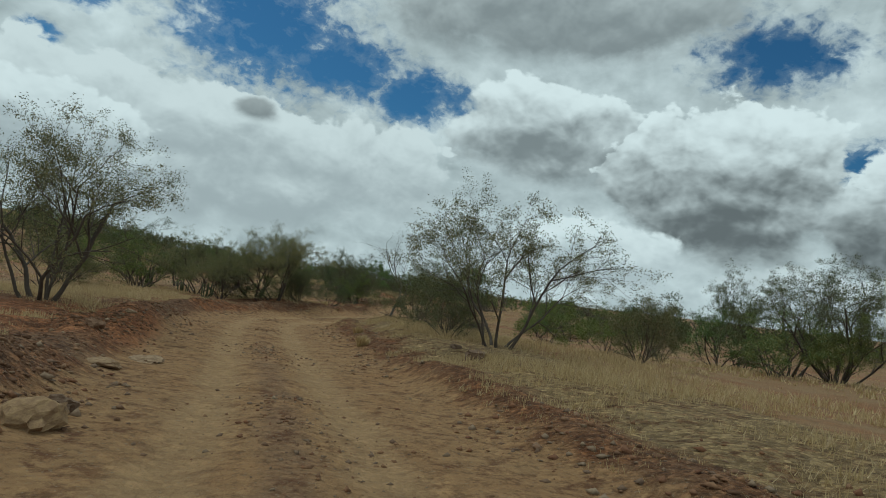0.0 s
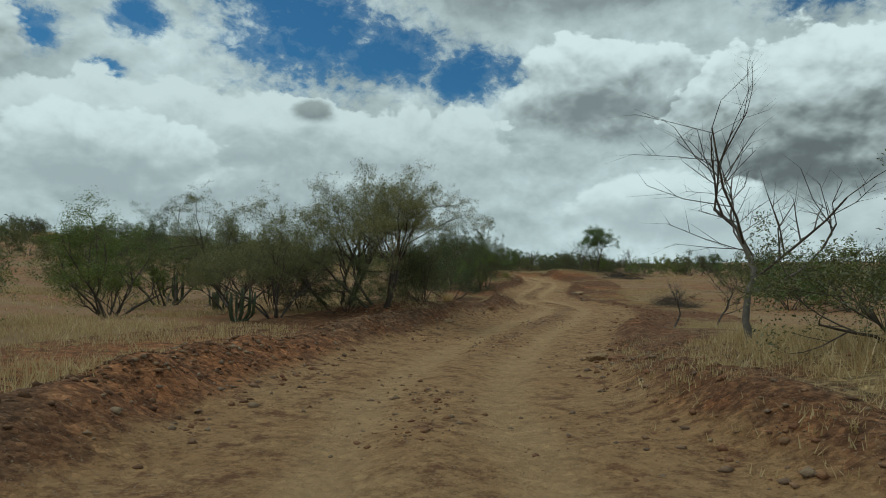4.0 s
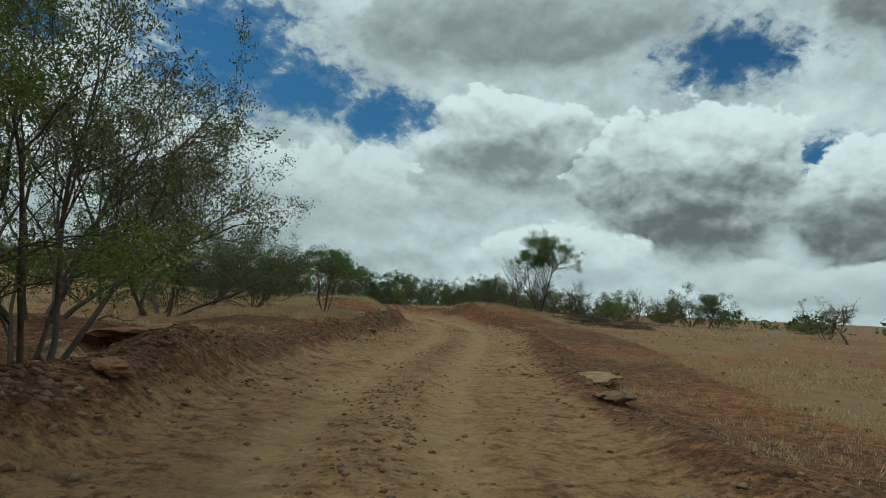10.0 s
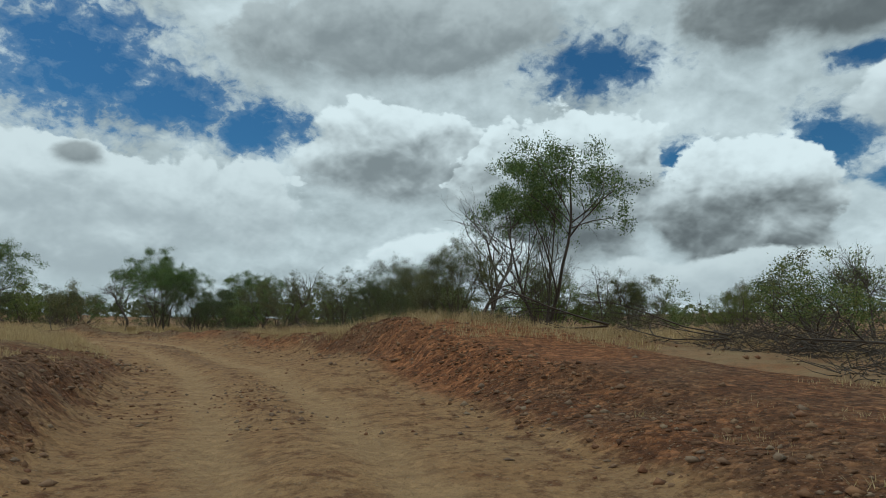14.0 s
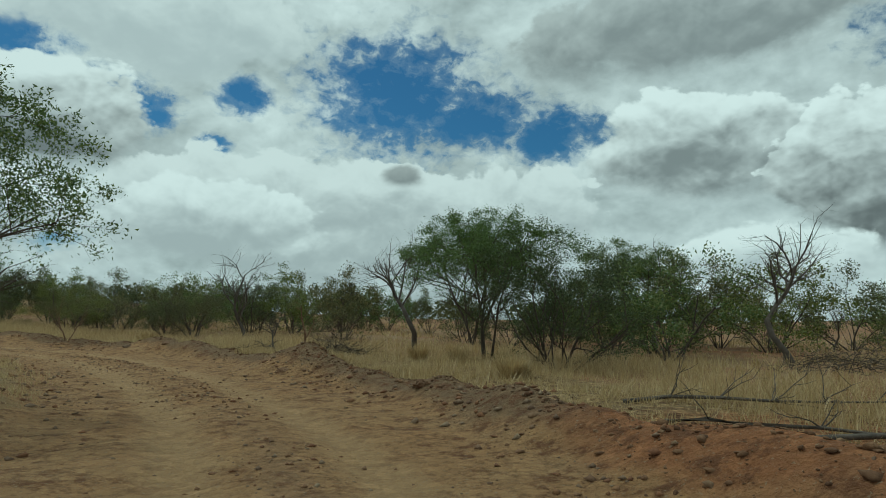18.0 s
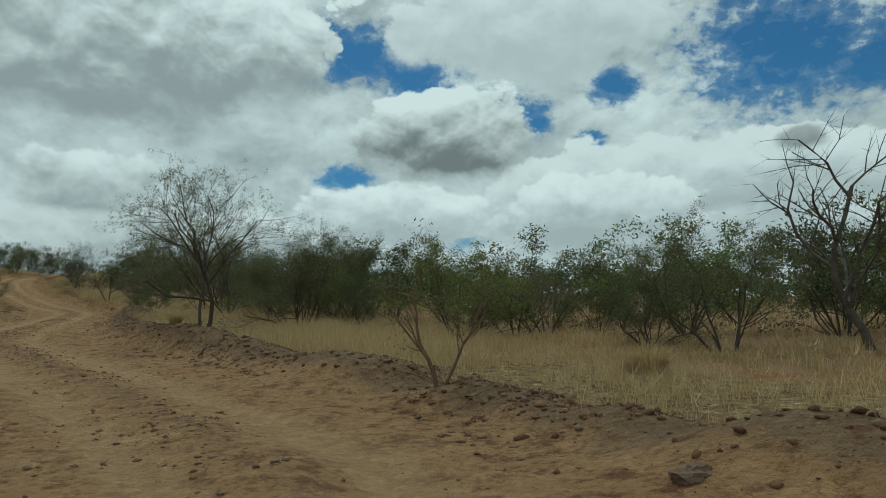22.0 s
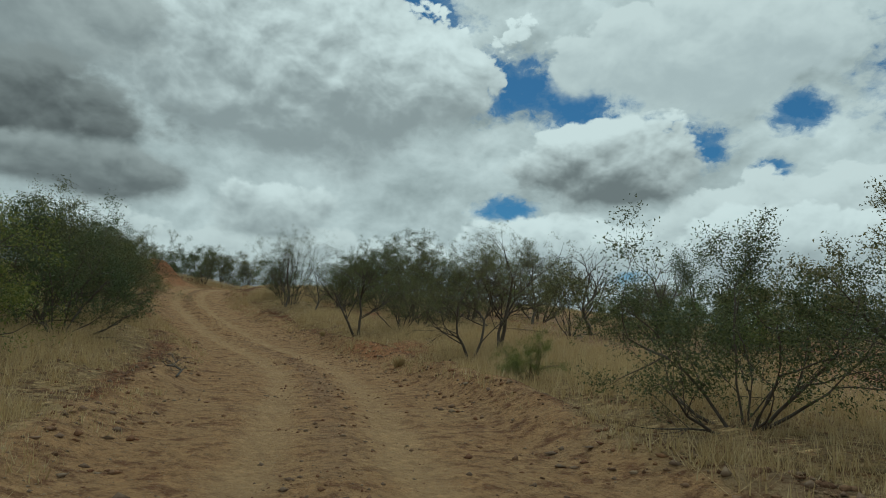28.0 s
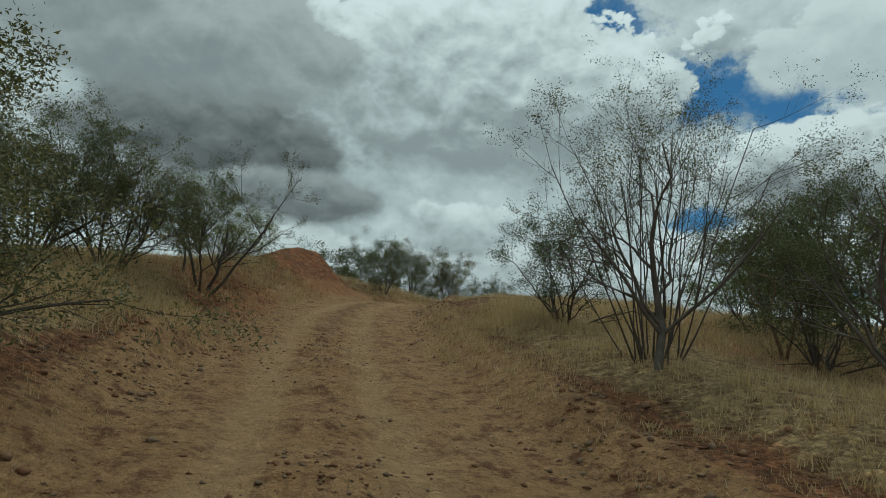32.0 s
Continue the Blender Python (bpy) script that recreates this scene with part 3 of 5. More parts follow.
def build_road():
    wide = 8.0
    lats = np.r_[-wide, -7, -6.2, -5.4, np.arange(-4.8, 4.81, 0.16), 5.4, 6.2, 7, wide]
    runs = np.arange(0, LINE[-1, 5], 0.24)
    c = np.stack([np.interp(runs, LINE[:, 5], LINE[:, k]) for k in (0, 1)], 1)
    a = np.stack([np.interp(runs, LINE[:, 5], AHEAD[:, k]) for k in (0, 1)], 1)
    X = c[:, 0:1] + a[:, 1:2] * lats
    Y = c[:, 1:2] - a[:, 0:1] * lats
    Z = land(X, Y) + 0.03 - 0.12 * step(7.2, wide, np.abs(lats))
    n, m = X.shape
    idx = np.arange(n * m).reshape(n, m)
    quads = np.stack([idx[:-1, :-1], idx[:-1, 1:], idx[1:, 1:], idx[1:, :-1]], -1).reshape(-1, 4)
    me = mesh_of("dirt_road", np.c_[X.ravel(), Y.ravel(), Z.ravel()], quads, EARTH, True)
    L, R = np.meshgrid(lats, runs)
    tan = step(108, 124, Y)
    floats(me, "track", step(3.5 + 0.4 * tan, 1.9 + 0.8 * tan, np.abs(L)).ravel())
    sway = 0.18 * np.sin(R / 9.0) + 0.08 * np.sin(R / 3.7)
    floats(me, "rut", (np.exp(-((L - sway + 0.95) / 0.4) ** 2) + np.exp(-((L - sway - 0.7) / 0.4) ** 2)).ravel())
    floats(me, "crown", (np.exp(-((L - sway + 0.12) / 0.34) ** 2) * (0.6 + 0.4 * np.sin(R / 6.1)) + 0.4 * np.exp(-((np.abs(L) - 2.4) / 0.45) ** 2)).ravel())
    q = np.array([np.interp(R.ravel(), LINE[:, 5], LINE[:, 1]), L.ravel()])
    green = np.where(q[1] > 0, 0.55 - 0.3 * step(39, 46, q[0]) * step(112, 104, q[0]) + 0.45 * step(36, 20, q[0]) + 0.45 * step(108, 122, q[0]), 0.3 + 0.75 * step(108, 122, q[0]))
    floats(me, "verge", green * np.where(Y.ravel() > 125, step(2.2 + 0.9 * step(-55, -72, X.ravel()), 3.4 + 1.1 * step(-55, -72, X.ravel()), np.abs(q[1])), step(2.7, 4.6, np.abs(q[1]))) * step(-112, -98, X.ravel()))
    right = np.where(L > 0, step(116, 126, Y) * step(-66, -50, X), 0) + np.where(L < 0, 0.6 * step(112, 104, Y), 0)
    floats(me, "spoil", (right * np.exp(-((np.abs(L) - 3.4) / 0.75) ** 2)).ravel())
    warm = 0 * X
    for ox, oy, r in OCHRE:
        warm = np.maximum(warm, np.exp(-(((X - ox) ** 2 + (Y - oy) ** 2) / r ** 2) ** 1.5))
    floats(me, "ochre", (warm * step(2.0, 2.9, np.abs(L))).ravel())
    return tagged(new("road", me), "rutted red-brown dirt track with loose gravel edges", "road", kind="structure")


build_ground()
ROAD_OB = build_road()


# ---- trees ----
def tube(path, radii, sides, verts, quads):
    """Adds a tapered tube along a path to lists of points and quads."""
    base = len(verts)
    for i, p in enumerate(path):
        d = (path[min(i + 1, len(path) - 1)] - path[max(i - 1, 0)]).normalized()
        s = d.orthogonal().normalized()
        u = d.cross(s)
        for k in range(sides):
            w = 2 * math.pi * k / sides
            verts.append(p + radii[i] * (math.cos(w) * s + math.sin(w) * u))
    for i in range(len(path) - 1):
        for k in range(sides):
            a, b = base + i * sides + k, base + i * sides + (k + 1) % sides
            quads.append((a, b, b + sides, a + sides))


KINDS = dict(
    feather=dict(stems=(5, 7), lean=(10, 52), first=0.44, ratio=(0.66, 0.6, 0.5), kids=(5, 6, 5), bend=0.15, lift=0.06, flat=0.24, radius=0.0068, leaves=22, size=0.0095, spray=0.0145, wide=0.66, dome=0.22, bare_to=0.22),
    round=dict(stems=(3, 4), lean=(8, 28), first=0.62, ratio=(0.52, 0.55, 0.5), kids=(9, 6, 4), bend=0.08, lift=0.07, flat=0.25, radius=0.0085, leaves=34, size=0.0125, spray=0.02, wide=0.46, dome=0.22, bare_to=0.55),
    bush=dict(stems=(8, 10), lean=(5, 76), first=0.44, ratio=(0.62, 0.58, 0.5), kids=(5, 4, 4), bend=0.17, lift=0.06, flat=0.15, radius=0.0068, leaves=22, size=0.0135, spray=0.028, wide=0.58, dome=0.34, bare_to=0.12),
    bare=dict(stems=(1, 3), lean=(5, 28), first=0.45, ratio=(0.62, 0.6, 0.55), kids=(7, 7, 5), bend=0.20, lift=0.10, flat=0.0, radius=0.0085, leaves=0, size=0.01, spray=0.02, wide=0.45, dome=0.15, bare_to=0.0),
    vase=dict(stems=(22, 26), lean=(4, 50), first=0.66, ratio=(0.42, 0.5, 0.5), kids=(5, 4, 3), bend=0.07, lift=0.09, flat=0.1, radius=0.0037, leaves=9, size=0.0065, spray=0.012, wide=0.5, dome=0.12, bare_to=0.3),
    small=dict(stems=(1, 2), lean=(3, 20), first=0.5, ratio=(0.6, 0.55, 0.5), kids=(5, 4, 4), bend=0.18, lift=0.1, flat=0.25, radius=0.014, leaves=7, size=0.018, spray=0.04, wide=0.35, dome=0.10, bare_to=0.3),
    spread=dict(stems=(2, 3), lean=(4, 30), first=0.46, ratio=(0.72, 0.62, 0.5), kids=(8, 7, 6), bend=0.15, lift=0.07, flat=0.2, radius=0.0085, leaves=18, size=0.0082, spray=0.012, wide=0.66, dome=0.20, bare_to=0.3),
    umbrella=dict(stems=(5, 6), lean=(18, 56), first=0.46, ratio=(0.66, 0.62, 0.5), kids=(6, 6, 6), bend=0.15, lift=0.04, flat=0.3, radius=0.0085, leaves=34, size=0.0092, spray=0.017, wide=0.78, dome=0.36, bare_to=0.34),
    thicket=dict(stems=(6, 7), lean=(5, 66), first=0.46, ratio=(0.6, 0.55, 0.5), kids=(4, 3, 2), bend=0.16, lift=0.06, flat=0.1, radius=0.007, leaves=22, size=0.027, spray=0.04, wide=0.6, dome=0.34, bare_to=0.1))


def grow(kind, seed, thin=1.0):
    """A tree one metre high: points and quads of the wood, and the places and ways of its twig ends."""
    k, rnd = KINDS[kind], random.Random(seed)
    stem, stem_quads, verts, quads, points, twigs = [], [], [], [], [], []

    def turned(d, degrees):
        s = d.orthogonal().normalized()
        s.rotate(Matrix.Rotation(rnd.uniform(0, 6.283), 3, d))
        return (d * math.cos(radians(degrees)) + s * math.sin(radians(degrees))).normalized()

    def branch(at, way, length, radius, level):
        steps = (6, 4, 2, 1)[level]
        path, p, d = [at.copy()], at.copy(), way.copy()
        for i in range(steps):
            d = (d + Vector((rnd.gauss(0, 1), rnd.gauss(0, 1), rnd.gauss(0, 0.7))) * k["bend"] + Vector((0, 0, k["lift"]))).normalized()
            if level > 0 and p.z > 0.72:
                d.z *= 1 - k["flat"] * 2
                d.normalize()
            p = p + d * (length / steps)
            path.append(p.copy())
        end = 0.45 if level < 3 else 0.3
        radii = [radius * (1 - (1 - end) * i / steps) for i in range(steps + 1)]
        if level == 0:
            radii[0] *= 1.35
        if level == 3:
            # the last twigs are slim three-sided points
            base, n = len(verts), d.orthogonal().normalized() * radius
            verts.extend((path[0] + n, path[0] + Matrix.Rotation(2.09, 3, d) @ n, path[0] + Matrix.Rotation(4.19, 3, d) @ n, path[1]))
            points.extend(((base, base + 1, base + 3), (base + 1, base + 2, base + 3), (base + 2, base, base + 3)))
        else:
            tube(path, radii, (6, 5, 3)[level], verts if level else stem, quads if level else stem_quads)
        if level == 3:
            twigs.append(((path[0] + path[1]) / 2, d.copy()))
            twigs.append((path[-1], d.copy()))
            return
        kids = max(2, round(k["kids"][level] * thin))
        for i in range(kids):
            u = rnd.uniform((0.06 if kind in ("bush", "thicket") else 0.3) if level == 0 else 0.2, 1.0) if i else 1.0
            seg = min(int(u * steps), steps - 1)
            q = path[seg].lerp(path[seg + 1], u * steps - seg)
            d0 = (path[seg + 1] - path[seg]).normalized()
            branch(q, turned(d0, rnd.uniform(18, 62)), length * k["ratio"][level] * rnd.uniform(0.7, 1.15) * (1.15 - 0.35 * u), radius * (1 - 0.5 * u) * 0.62, level + 1)

    n = rnd.randint(*k["stems"])
    for i in range(n):
        lean, turn = radians(rnd.uniform(*k["lean"])), 6.283 * (i + rnd.uniform(-0.3, 0.3)) / n
        way = Vector((math.sin(lean) * math.cos(turn), math.sin(lean) * math.sin(turn), math.cos(lean)))
        spot = Vector((math.cos(turn), math.sin(turn), 0)) * (0.02 * math.sqrt(n)) * rnd.random()
        spot.z = -0.02
        branch(spot, way, k["first"] * rnd.uniform(0.8, 1.15), k["radius"] * rnd.uniform(0.7, 1.15), 0)
    # to one metre high, the crown standing over the foot and as wide as its kind
    stem, wood, ends, ways = np.array(stem), np.array(verts), np.array([p for p, _ in twigs]), np.array([d for _, d in twigs])
    s = 1 / np.percentile(wood[:, 2], 99.7)
    stem, wood, ends = stem * s, wood * s, ends * s
    middle = ends[:, :2].mean(0)
    for a in (stem, wood, ends):
        a[:, :2] -= middle * np.clip(a[:, 2:3], 0, 1) * 0.9
    f = k["wide"] / np.percentile(np.hypot(ends[:, 0], ends[:, 1]), 94)
    for a in (stem, wood, ends):
        a[:, :2] *= f
    for a in (stem, wood, ends):
        a[:, 2] *= 1 - k["dome"] * np.clip(np.hypot(a[:, 0], a[:, 1]) / (k["wide"] * 1.15), 0, 1) ** 2
    leafy = ends[:, 2] > k["bare_to"] + 0.08 * np.array([rnd.gauss(0, 1) for _ in ends])
    return stem, np.array(stem_quads), wood, [np.array(quads), np.array(points)], ends[leafy], ways[leafy]


def leaf_cards(places, ways, count, size, spread, seed, narrow=0.75, quads=False):
    """Small pointed leaves round the twig ends."""
    rs = np.random.RandomState(seed)
    p = np.repeat(places, count, 0) + rs.normal(0, spread, (len(places) * count, 3)) * (1, 1, 0.8)
    w = np.repeat(ways, count, 0) * 0.5 + rs.normal(0, 0.7, p.shape)
    w /= np.linalg.norm(w, axis=1)[:, None]
    s = np.cross(w, rs.normal(0, 1, p.shape))
    s /= np.linalg.norm(s, axis=1)[:, None] + 1e-6
    ln = size * rs.uniform(0.6, 1.4, (len(p), 1))
    a, b, c, d = p - w * ln * 0.5, p + s * ln * narrow * 0.5, p + w * ln * 0.5, p - s * ln * narrow * 0.5
    if quads:
        verts = np.stack([a, b, c, d], 1).reshape(-1, 3)
        return verts, np.arange(len(verts)).reshape(-1, 4)
    verts = np.stack([a - s * ln * narrow * 0.2, b, c + s * ln * narrow * 0.1], 1).reshape(-1, 3)
    return verts, np.arange(len(verts)).reshape(-1, 3)


LOOKS = dict(feather=(BARK, OLIVE), round=(BARK, FRESH), bush=(BARK, GREEN), bare=(GREY_BARK, OLIVE), vase=(BARK, OLIVE), small=(RED_BARK, OLIVE), thicket=(BARK, GREEN), spread=(BARK, OLIVE), umbrella=(BARK, YELLOW_OLIVE))
NAMES = dict(
    feather=("thorn_tree", "thorny multi-stemmed dryland tree with sparse olive leaves", "tree"),
    round=("round_crowned_tree", "slender tree with a rounded light green crown", "tree"),
    bush=("bush", "dense dark green thorn bush growing from dry grass", "bush"),
    bare=("bare_tree", "leafless grey tree with crooked branches", "tree"),
    vase=("many_stemmed_shrub", "tall many-stemmed shrub with thin upright leafless rods", "shrub"),
    spread=("spreading_tree", "broad-crowned dryland tree with sparse small brownish leaves", "tree"),
    thicket=("far_bush", "dark green thorn bush in the distant scrub", "bush"),
    umbrella=("umbrella_thorn_tree", "broad dome-crowned thorn tree with fine pale yellow-green leaves", "tree"),
    small=("sapling", "young thorn tree with a thin reddish trunk", "tree"))
VARIANTS = dict(feather=5, round=3, bush=5, bare=4, vase=3, small=2, thicket=6, spread=5, umbrella=3)
MADE, COUNT = {}, {}


LEAF_OF = {("bush", 1): YELLOW, ("bush", 3): OLIVE, ("thicket", 1): YELLOW, ("thicket", 3): OLIVE, ("thicket", 4): FRESH, ("bush", 4): OLIVE, ("thicket", 5): OLIVE, ("round", 1): FRESH, ("feather", 2): GREEN}
WORDS = {YELLOW.name: "yellowish green", OLIVE.name: "sparse olive", GREEN.name: "dark green", FRESH.name: "fresh green"}


def thing_of(kind, variant, height):
    """The first tree of a kind, with its wood and crown."""
    name, label, category = NAMES[kind]
    k = KINDS[kind]
    leaf = LEAF_OF.get((kind, variant), LOOKS[kind][1])
    if kind in ("bush", "thicket"):
        label = label.replace("dense dark green", "%s-leaved" % WORDS[leaf.name]).replace("dark green", "%s-leaved" % WORDS[leaf.name])
    stem, stem_quads, wood, wood_faces, places, ways = grow(kind, 100 + 17 * variant + len(kind))
    root = new(name)
    tagged(root, label, category, group=category + "s along the track")
    if k["leaves"]:
        n = len(stem)
        faces = [np.concatenate([stem_quads, wood_faces[0] + n]), wood_faces[1] + n]
        new("trunk", mesh_of("trunk", np.concatenate([stem, wood]), faces, LOOKS[kind][0], True)).parent = root
    else:
        new("trunk", mesh_of("trunk", stem, stem_quads, LOOKS[kind][0], True)).parent = root
        new("bare_crown", mesh_of("bare_crown", wood, wood_faces, LOOKS[kind][0], True)).parent = root
    if k["leaves"]:
        v, q = leaf_cards(places, ways, k["leaves"], k["size"], k["spray"], variant)
        crown = new("crown", mesh_of("crown", v, q, leaf))
        crown.parent = root
    return root


def plant(kind, x, y, height, wide=1.0, turn=None):
    n = COUNT[kind] = COUNT.get(kind, -1) + 1
    variant = (n * 7 + int(abs(x) * 3)) % VARIANTS[kind]
    rnd = random.Random(int(x * 37 + y * 91))
    z = float(land(x, y, False)) - 0.04
    w = height * wide * rnd.uniform(0.92, 1.0)
    m = pose(x, y, z, 0, 0, rnd.uniform(0, 360) if turn is None else turn)
    if (kind, variant) not in MADE:
        root = MADE[kind, variant] = thing_of(kind, variant, height)
        root.matrix_basis = m @ Matrix.Diagonal((w, w, height, 1))
        return root
    root = MADE[kind, variant]
    s = root.scale
    return copy_thing(root, m @ Matrix.Diagonal((w / s[0], w / s[1], height / s[2], 1)))



def cactus(x, y, height):
    """A clump of upright ribbed cactus arms."""
    rnd = random.Random(int(x * 10))
    root = new("cactus")
    root.location = (x, y, float(land(x, y, False)) - 0.03)
    tagged(root, "clump of upright grey-green candelabra cactus arms", "cactus", group="cacti beside the track")
    for i in range(9):
        a, out = rnd.uniform(0, 6.283), rnd.uniform(0.12, 0.5) * height
        top = height * rnd.uniform(0.55, 1.0)
        d = Vector((math.cos(a), math.sin(a), 0))
        path = [d * 0.04, d * out * 0.7 + Vector((0, 0, top * 0.12)), d * out + Vector((0, 0, top * 0.3)), d * out * 1.08 + Vector((0, 0, top * 0.7)), d * out * 1.1 + Vector((0, 0, top)), d * out * 1.1 + Vector((0, 0, top * 1.02))]
        verts, quads = [], []
        r = height * 0.038
        tube(path, [r * 0.8, r, r, r, r * 0.8, r * 0.2], 10, verts, quads)
        # ribs: every other line of points stands proud
        for n, v in enumerate(verts):
            if n % 2:
                v -= (v - path[n // 10]) * 0.28
        arm = new("arm", mesh_of("arm", np.array(verts), np.array(quads), CACTUS, True))
        arm.parent = root


# ---- trees and bushes along the way ----
plant("bush", -65.4, 152.3, 1.2, 1.10)
plant("bare", -11.3, 142.6, 4.4, 1.15)
plant("round", -8.5, 140.6, 4.8, 1.10)
plant("round", 8.6, 117.5, 7.6, 0.95)
plant("bush", 9.8, 119.5, 3.2, 1.15)
plant("bush", 11.5, 116.0, 2.4, 1.15)
plant("bush", -9.2, 44.4, 2.6, 1.15)
plant("bush", -12.6, 43.0, 2.2, 1.15)
plant("bare", 5.2, 114.5, 4.6, 1.15)
plant("spread", -39.2, 145.9, 5.6, 0.90)
plant("small", -26.0, 143.5, 2.1, 1.15)
plant("vase", -94.2, 155.3, 4.9, 1.15)
plant("spread", -79.8, 154.3, 3.7, 1.15)
plant("spread", -70.0, 153.8, 3.2, 1.15)
plant("feather", 2.2, 18.4, 4.8, 1.2)
plant("bush", 0.9, 20.6, 2.2, 1.1)
plant("bush", 4.0, 112.6, 2.6, 1.15)
plant("umbrella", -9.4, 41.6, 4.7, 1.0)
plant("umbrella", -11.2, 43.2, 5.2, 1.0)
plant("umbrella", -12.2, 39.4, 3.4, 1.0)
plant("bush", -8.3, 43.2, 2.4, 1.1)
plant("bush", -10.4, 41.0, 1.9, 1.2)
plant("umbrella", -14.8, 42.4, 4.2, 1.05)
plant("bush", -13.8, 43.6, 2.8, 1.15)
plant("thicket", 6.4, 32.2, 2.4, 1.15)
plant("thicket", 10.1, 34.4, 2.8, 1.15)
plant("thicket", 11.0, 28.8, 2.4, 1.15)
plant("thicket", 14.4, 30.5, 3.0, 1.15)
plant("thicket", 14.1, 25.1, 2.8, 1.15)
plant("bush", 17.0, 25.6, 3.2, 1.15)
plant("thicket", -61.3, 129.4, 4.2, 1.15)
plant("bush", -67.8, 130.2, 4.6, 1.15)
plant("thicket", -65.5, 133.7, 4.0, 1.15)
plant("thicket", -71.8, 135.6, 4.8, 1.15)
plant("bush", -75.0, 138.9, 4.6, 1.15)
plant("bush", -81.0, 142.6, 4.4, 1.15)
plant("small", -7.5, 98.0, 2.6, 1.15)
plant("bare", 6.2, 116.8, 5.0, 0.85)
plant("vase", 8.4, 116.6, 3.6, 0.6)
plant("bush", 2.6, 117.6, 2.4, 1.1)
plant("bush", 4.6, 118.5, 2.8, 1.0)
plant("bare", 10.6, 116.8, 2.7, 0.9)
plant("bare", -0.4, 40.6, 1.7, 1.0)
plant("bare", 1.2, 41.6, 2.6, 1.1)
cactus(-22.9, 54.2, 1.7)
cactus(-12.7, 37.7, 0.95)
cactus(-17.2, 46.6, 1.1)
plant("feather", 17.2, 29.3, 5.6, 1.15)
plant("feather", 17.3, 25.8, 5.6, 1.15)
plant("thicket", 13.4, 36.7, 3.9, 1.15)
plant("thicket", 13.5, 57.3, 3.9, 1.15)
plant("bush", 1.0, 23.1, 2.7, 1.15)
plant("bush", -0.2, 29.2, 3.3, 1.15)
plant("feather", -9.4, 16.2, 5.1, 1.15)
plant("bush", -17.7, 31.4, 3.9, 1.15)
plant("feather", -14.5, 25.1, 2.5, 1.15)
plant("bush", -17.8, 40.0, 3.9, 1.15)
plant("bush", -18.7, 34.1, 3.9, 1.15)
plant("feather", -22.5, 52.1, 5.6, 1.15)
plant("thicket", -31.7, 57.7, 3.9, 1.15)
plant("thicket", -36.5, 68.0, 3.9, 1.15)
plant("thicket", -22.1, 57.7, 3.9, 1.15)
plant("bush", -8.6, 59.2, 3.9, 1.15)
plant("bare", -1.4, 31.7, 4.6, 1.2)
plant("thicket", 11.1, 59.4, 3.3, 1.15)
plant("bare", 18.5, 64.2, 4.4, 1.15)
plant("thicket", 18.2, 80.7, 3.9, 1.15)
plant("bare", 29.7, 66.7, 5.0, 1.15)
plant("thicket", 20.7, 61.7, 2.4, 1.15)
plant("thicket", 20.9, 78.9, 3.5, 1.15)
plant("bare", 31.3, 66.0, 5.0, 1.15)
plant("thicket", 13.4, 61.6, 3.9, 1.15)
plant("bare", 16.2, 60.9, 4.3, 1.15)
plant("thicket", 23.0, 78.9, 3.9, 1.15)
plant("thicket", 24.3, 74.6, 3.9, 1.15)
plant("bare", 15.2, 83.5, 2.2, 1.15)
plant("bare", 39.2, 168.0, 5.0, 1.15)
plant("thicket", 30.3, 131.2, 3.9, 1.15)
plant("bush", -7.5, 69.6, 3.9, 1.15)
plant("feather", -6.9, 70.5, 5.6, 0.73)
plant("bush", -11.4, 92.2, 3.2, 1.15)
plant("bush", -9.1, 90.6, 3.1, 1.15)
plant("bush", -11.9, 88.9, 2.6, 1.15)
plant("bush", -7.0, 105.9, 2.4, 1.15)
plant("thicket", 16.3, 79.3, 3.7, 1.15)
plant("thicket", 17.2, 85.0, 2.8, 1.15)
plant("bare", 22.9, 81.8, 3.6, 1.15)
plant("thicket", 25.8, 120.5, 3.4, 1.15)
plant("feather", -9.3, 75.0, 5.6, 1.15)
plant("thicket", -15.0, 89.2, 3.9, 1.15)
plant("bush", -13.2, 101.2, 3.9, 1.15)
plant("bush", -10.6, 99.2, 3.9, 1.15)
plant("thicket", 22.9, 119.5, 3.9, 1.15)
plant("bare", 37.2, 154.5, 5.0, 1.15)
plant("thicket", 31.8, 117.4, 1.6, 1.15)
plant("bare", 28.0, 106.1, 3.5, 1.15)
plant("bush", -11.3, 108.9, 3.9, 1.15)
plant("round", -11.5, 155.0, 7.2, 1.15)
plant("feather", -0.9, 125.4, 3.0, 0.9)
plant("thicket", 1.4, 149.1, 3.9, 1.15)
plant("bush", 4.5, 125.2, 3.9, 1.15)
plant("bare", 15.7, 132.1, 5.0, 1.15)
plant("bare", 35.5, 166.8, 5.0, 1.15)
plant("thicket", 12.2, 108.3, 2.4, 1.15)
plant("bare", 13.9, 108.3, 2.7, 1.15)
plant("bare", 24.3, 119.3, 3.5, 1.15)
plant("bare", 29.4, 120.2, 1.4, 1.15)
plant("feather", 30.7, 112.3, 3.5, 1.15)
plant("bush", -6.3, 139.3, 3.9, 1.15)
plant("thicket", -18.0, 153.1, 3.9, 1.15)
plant("round", -14.5, 128.8, 4.8, 1.03)
plant("thicket", -4.7, 147.6, 3.9, 1.15)
plant("thicket", -2.9, 147.7, 3.9, 1.15)
plant("bare", 0.8, 143.6, 5.0, 1.15)
plant("thicket", 6.3, 144.3, 3.9, 1.15)
plant("thicket", 9.0, 144.6, 3.9, 1.15)
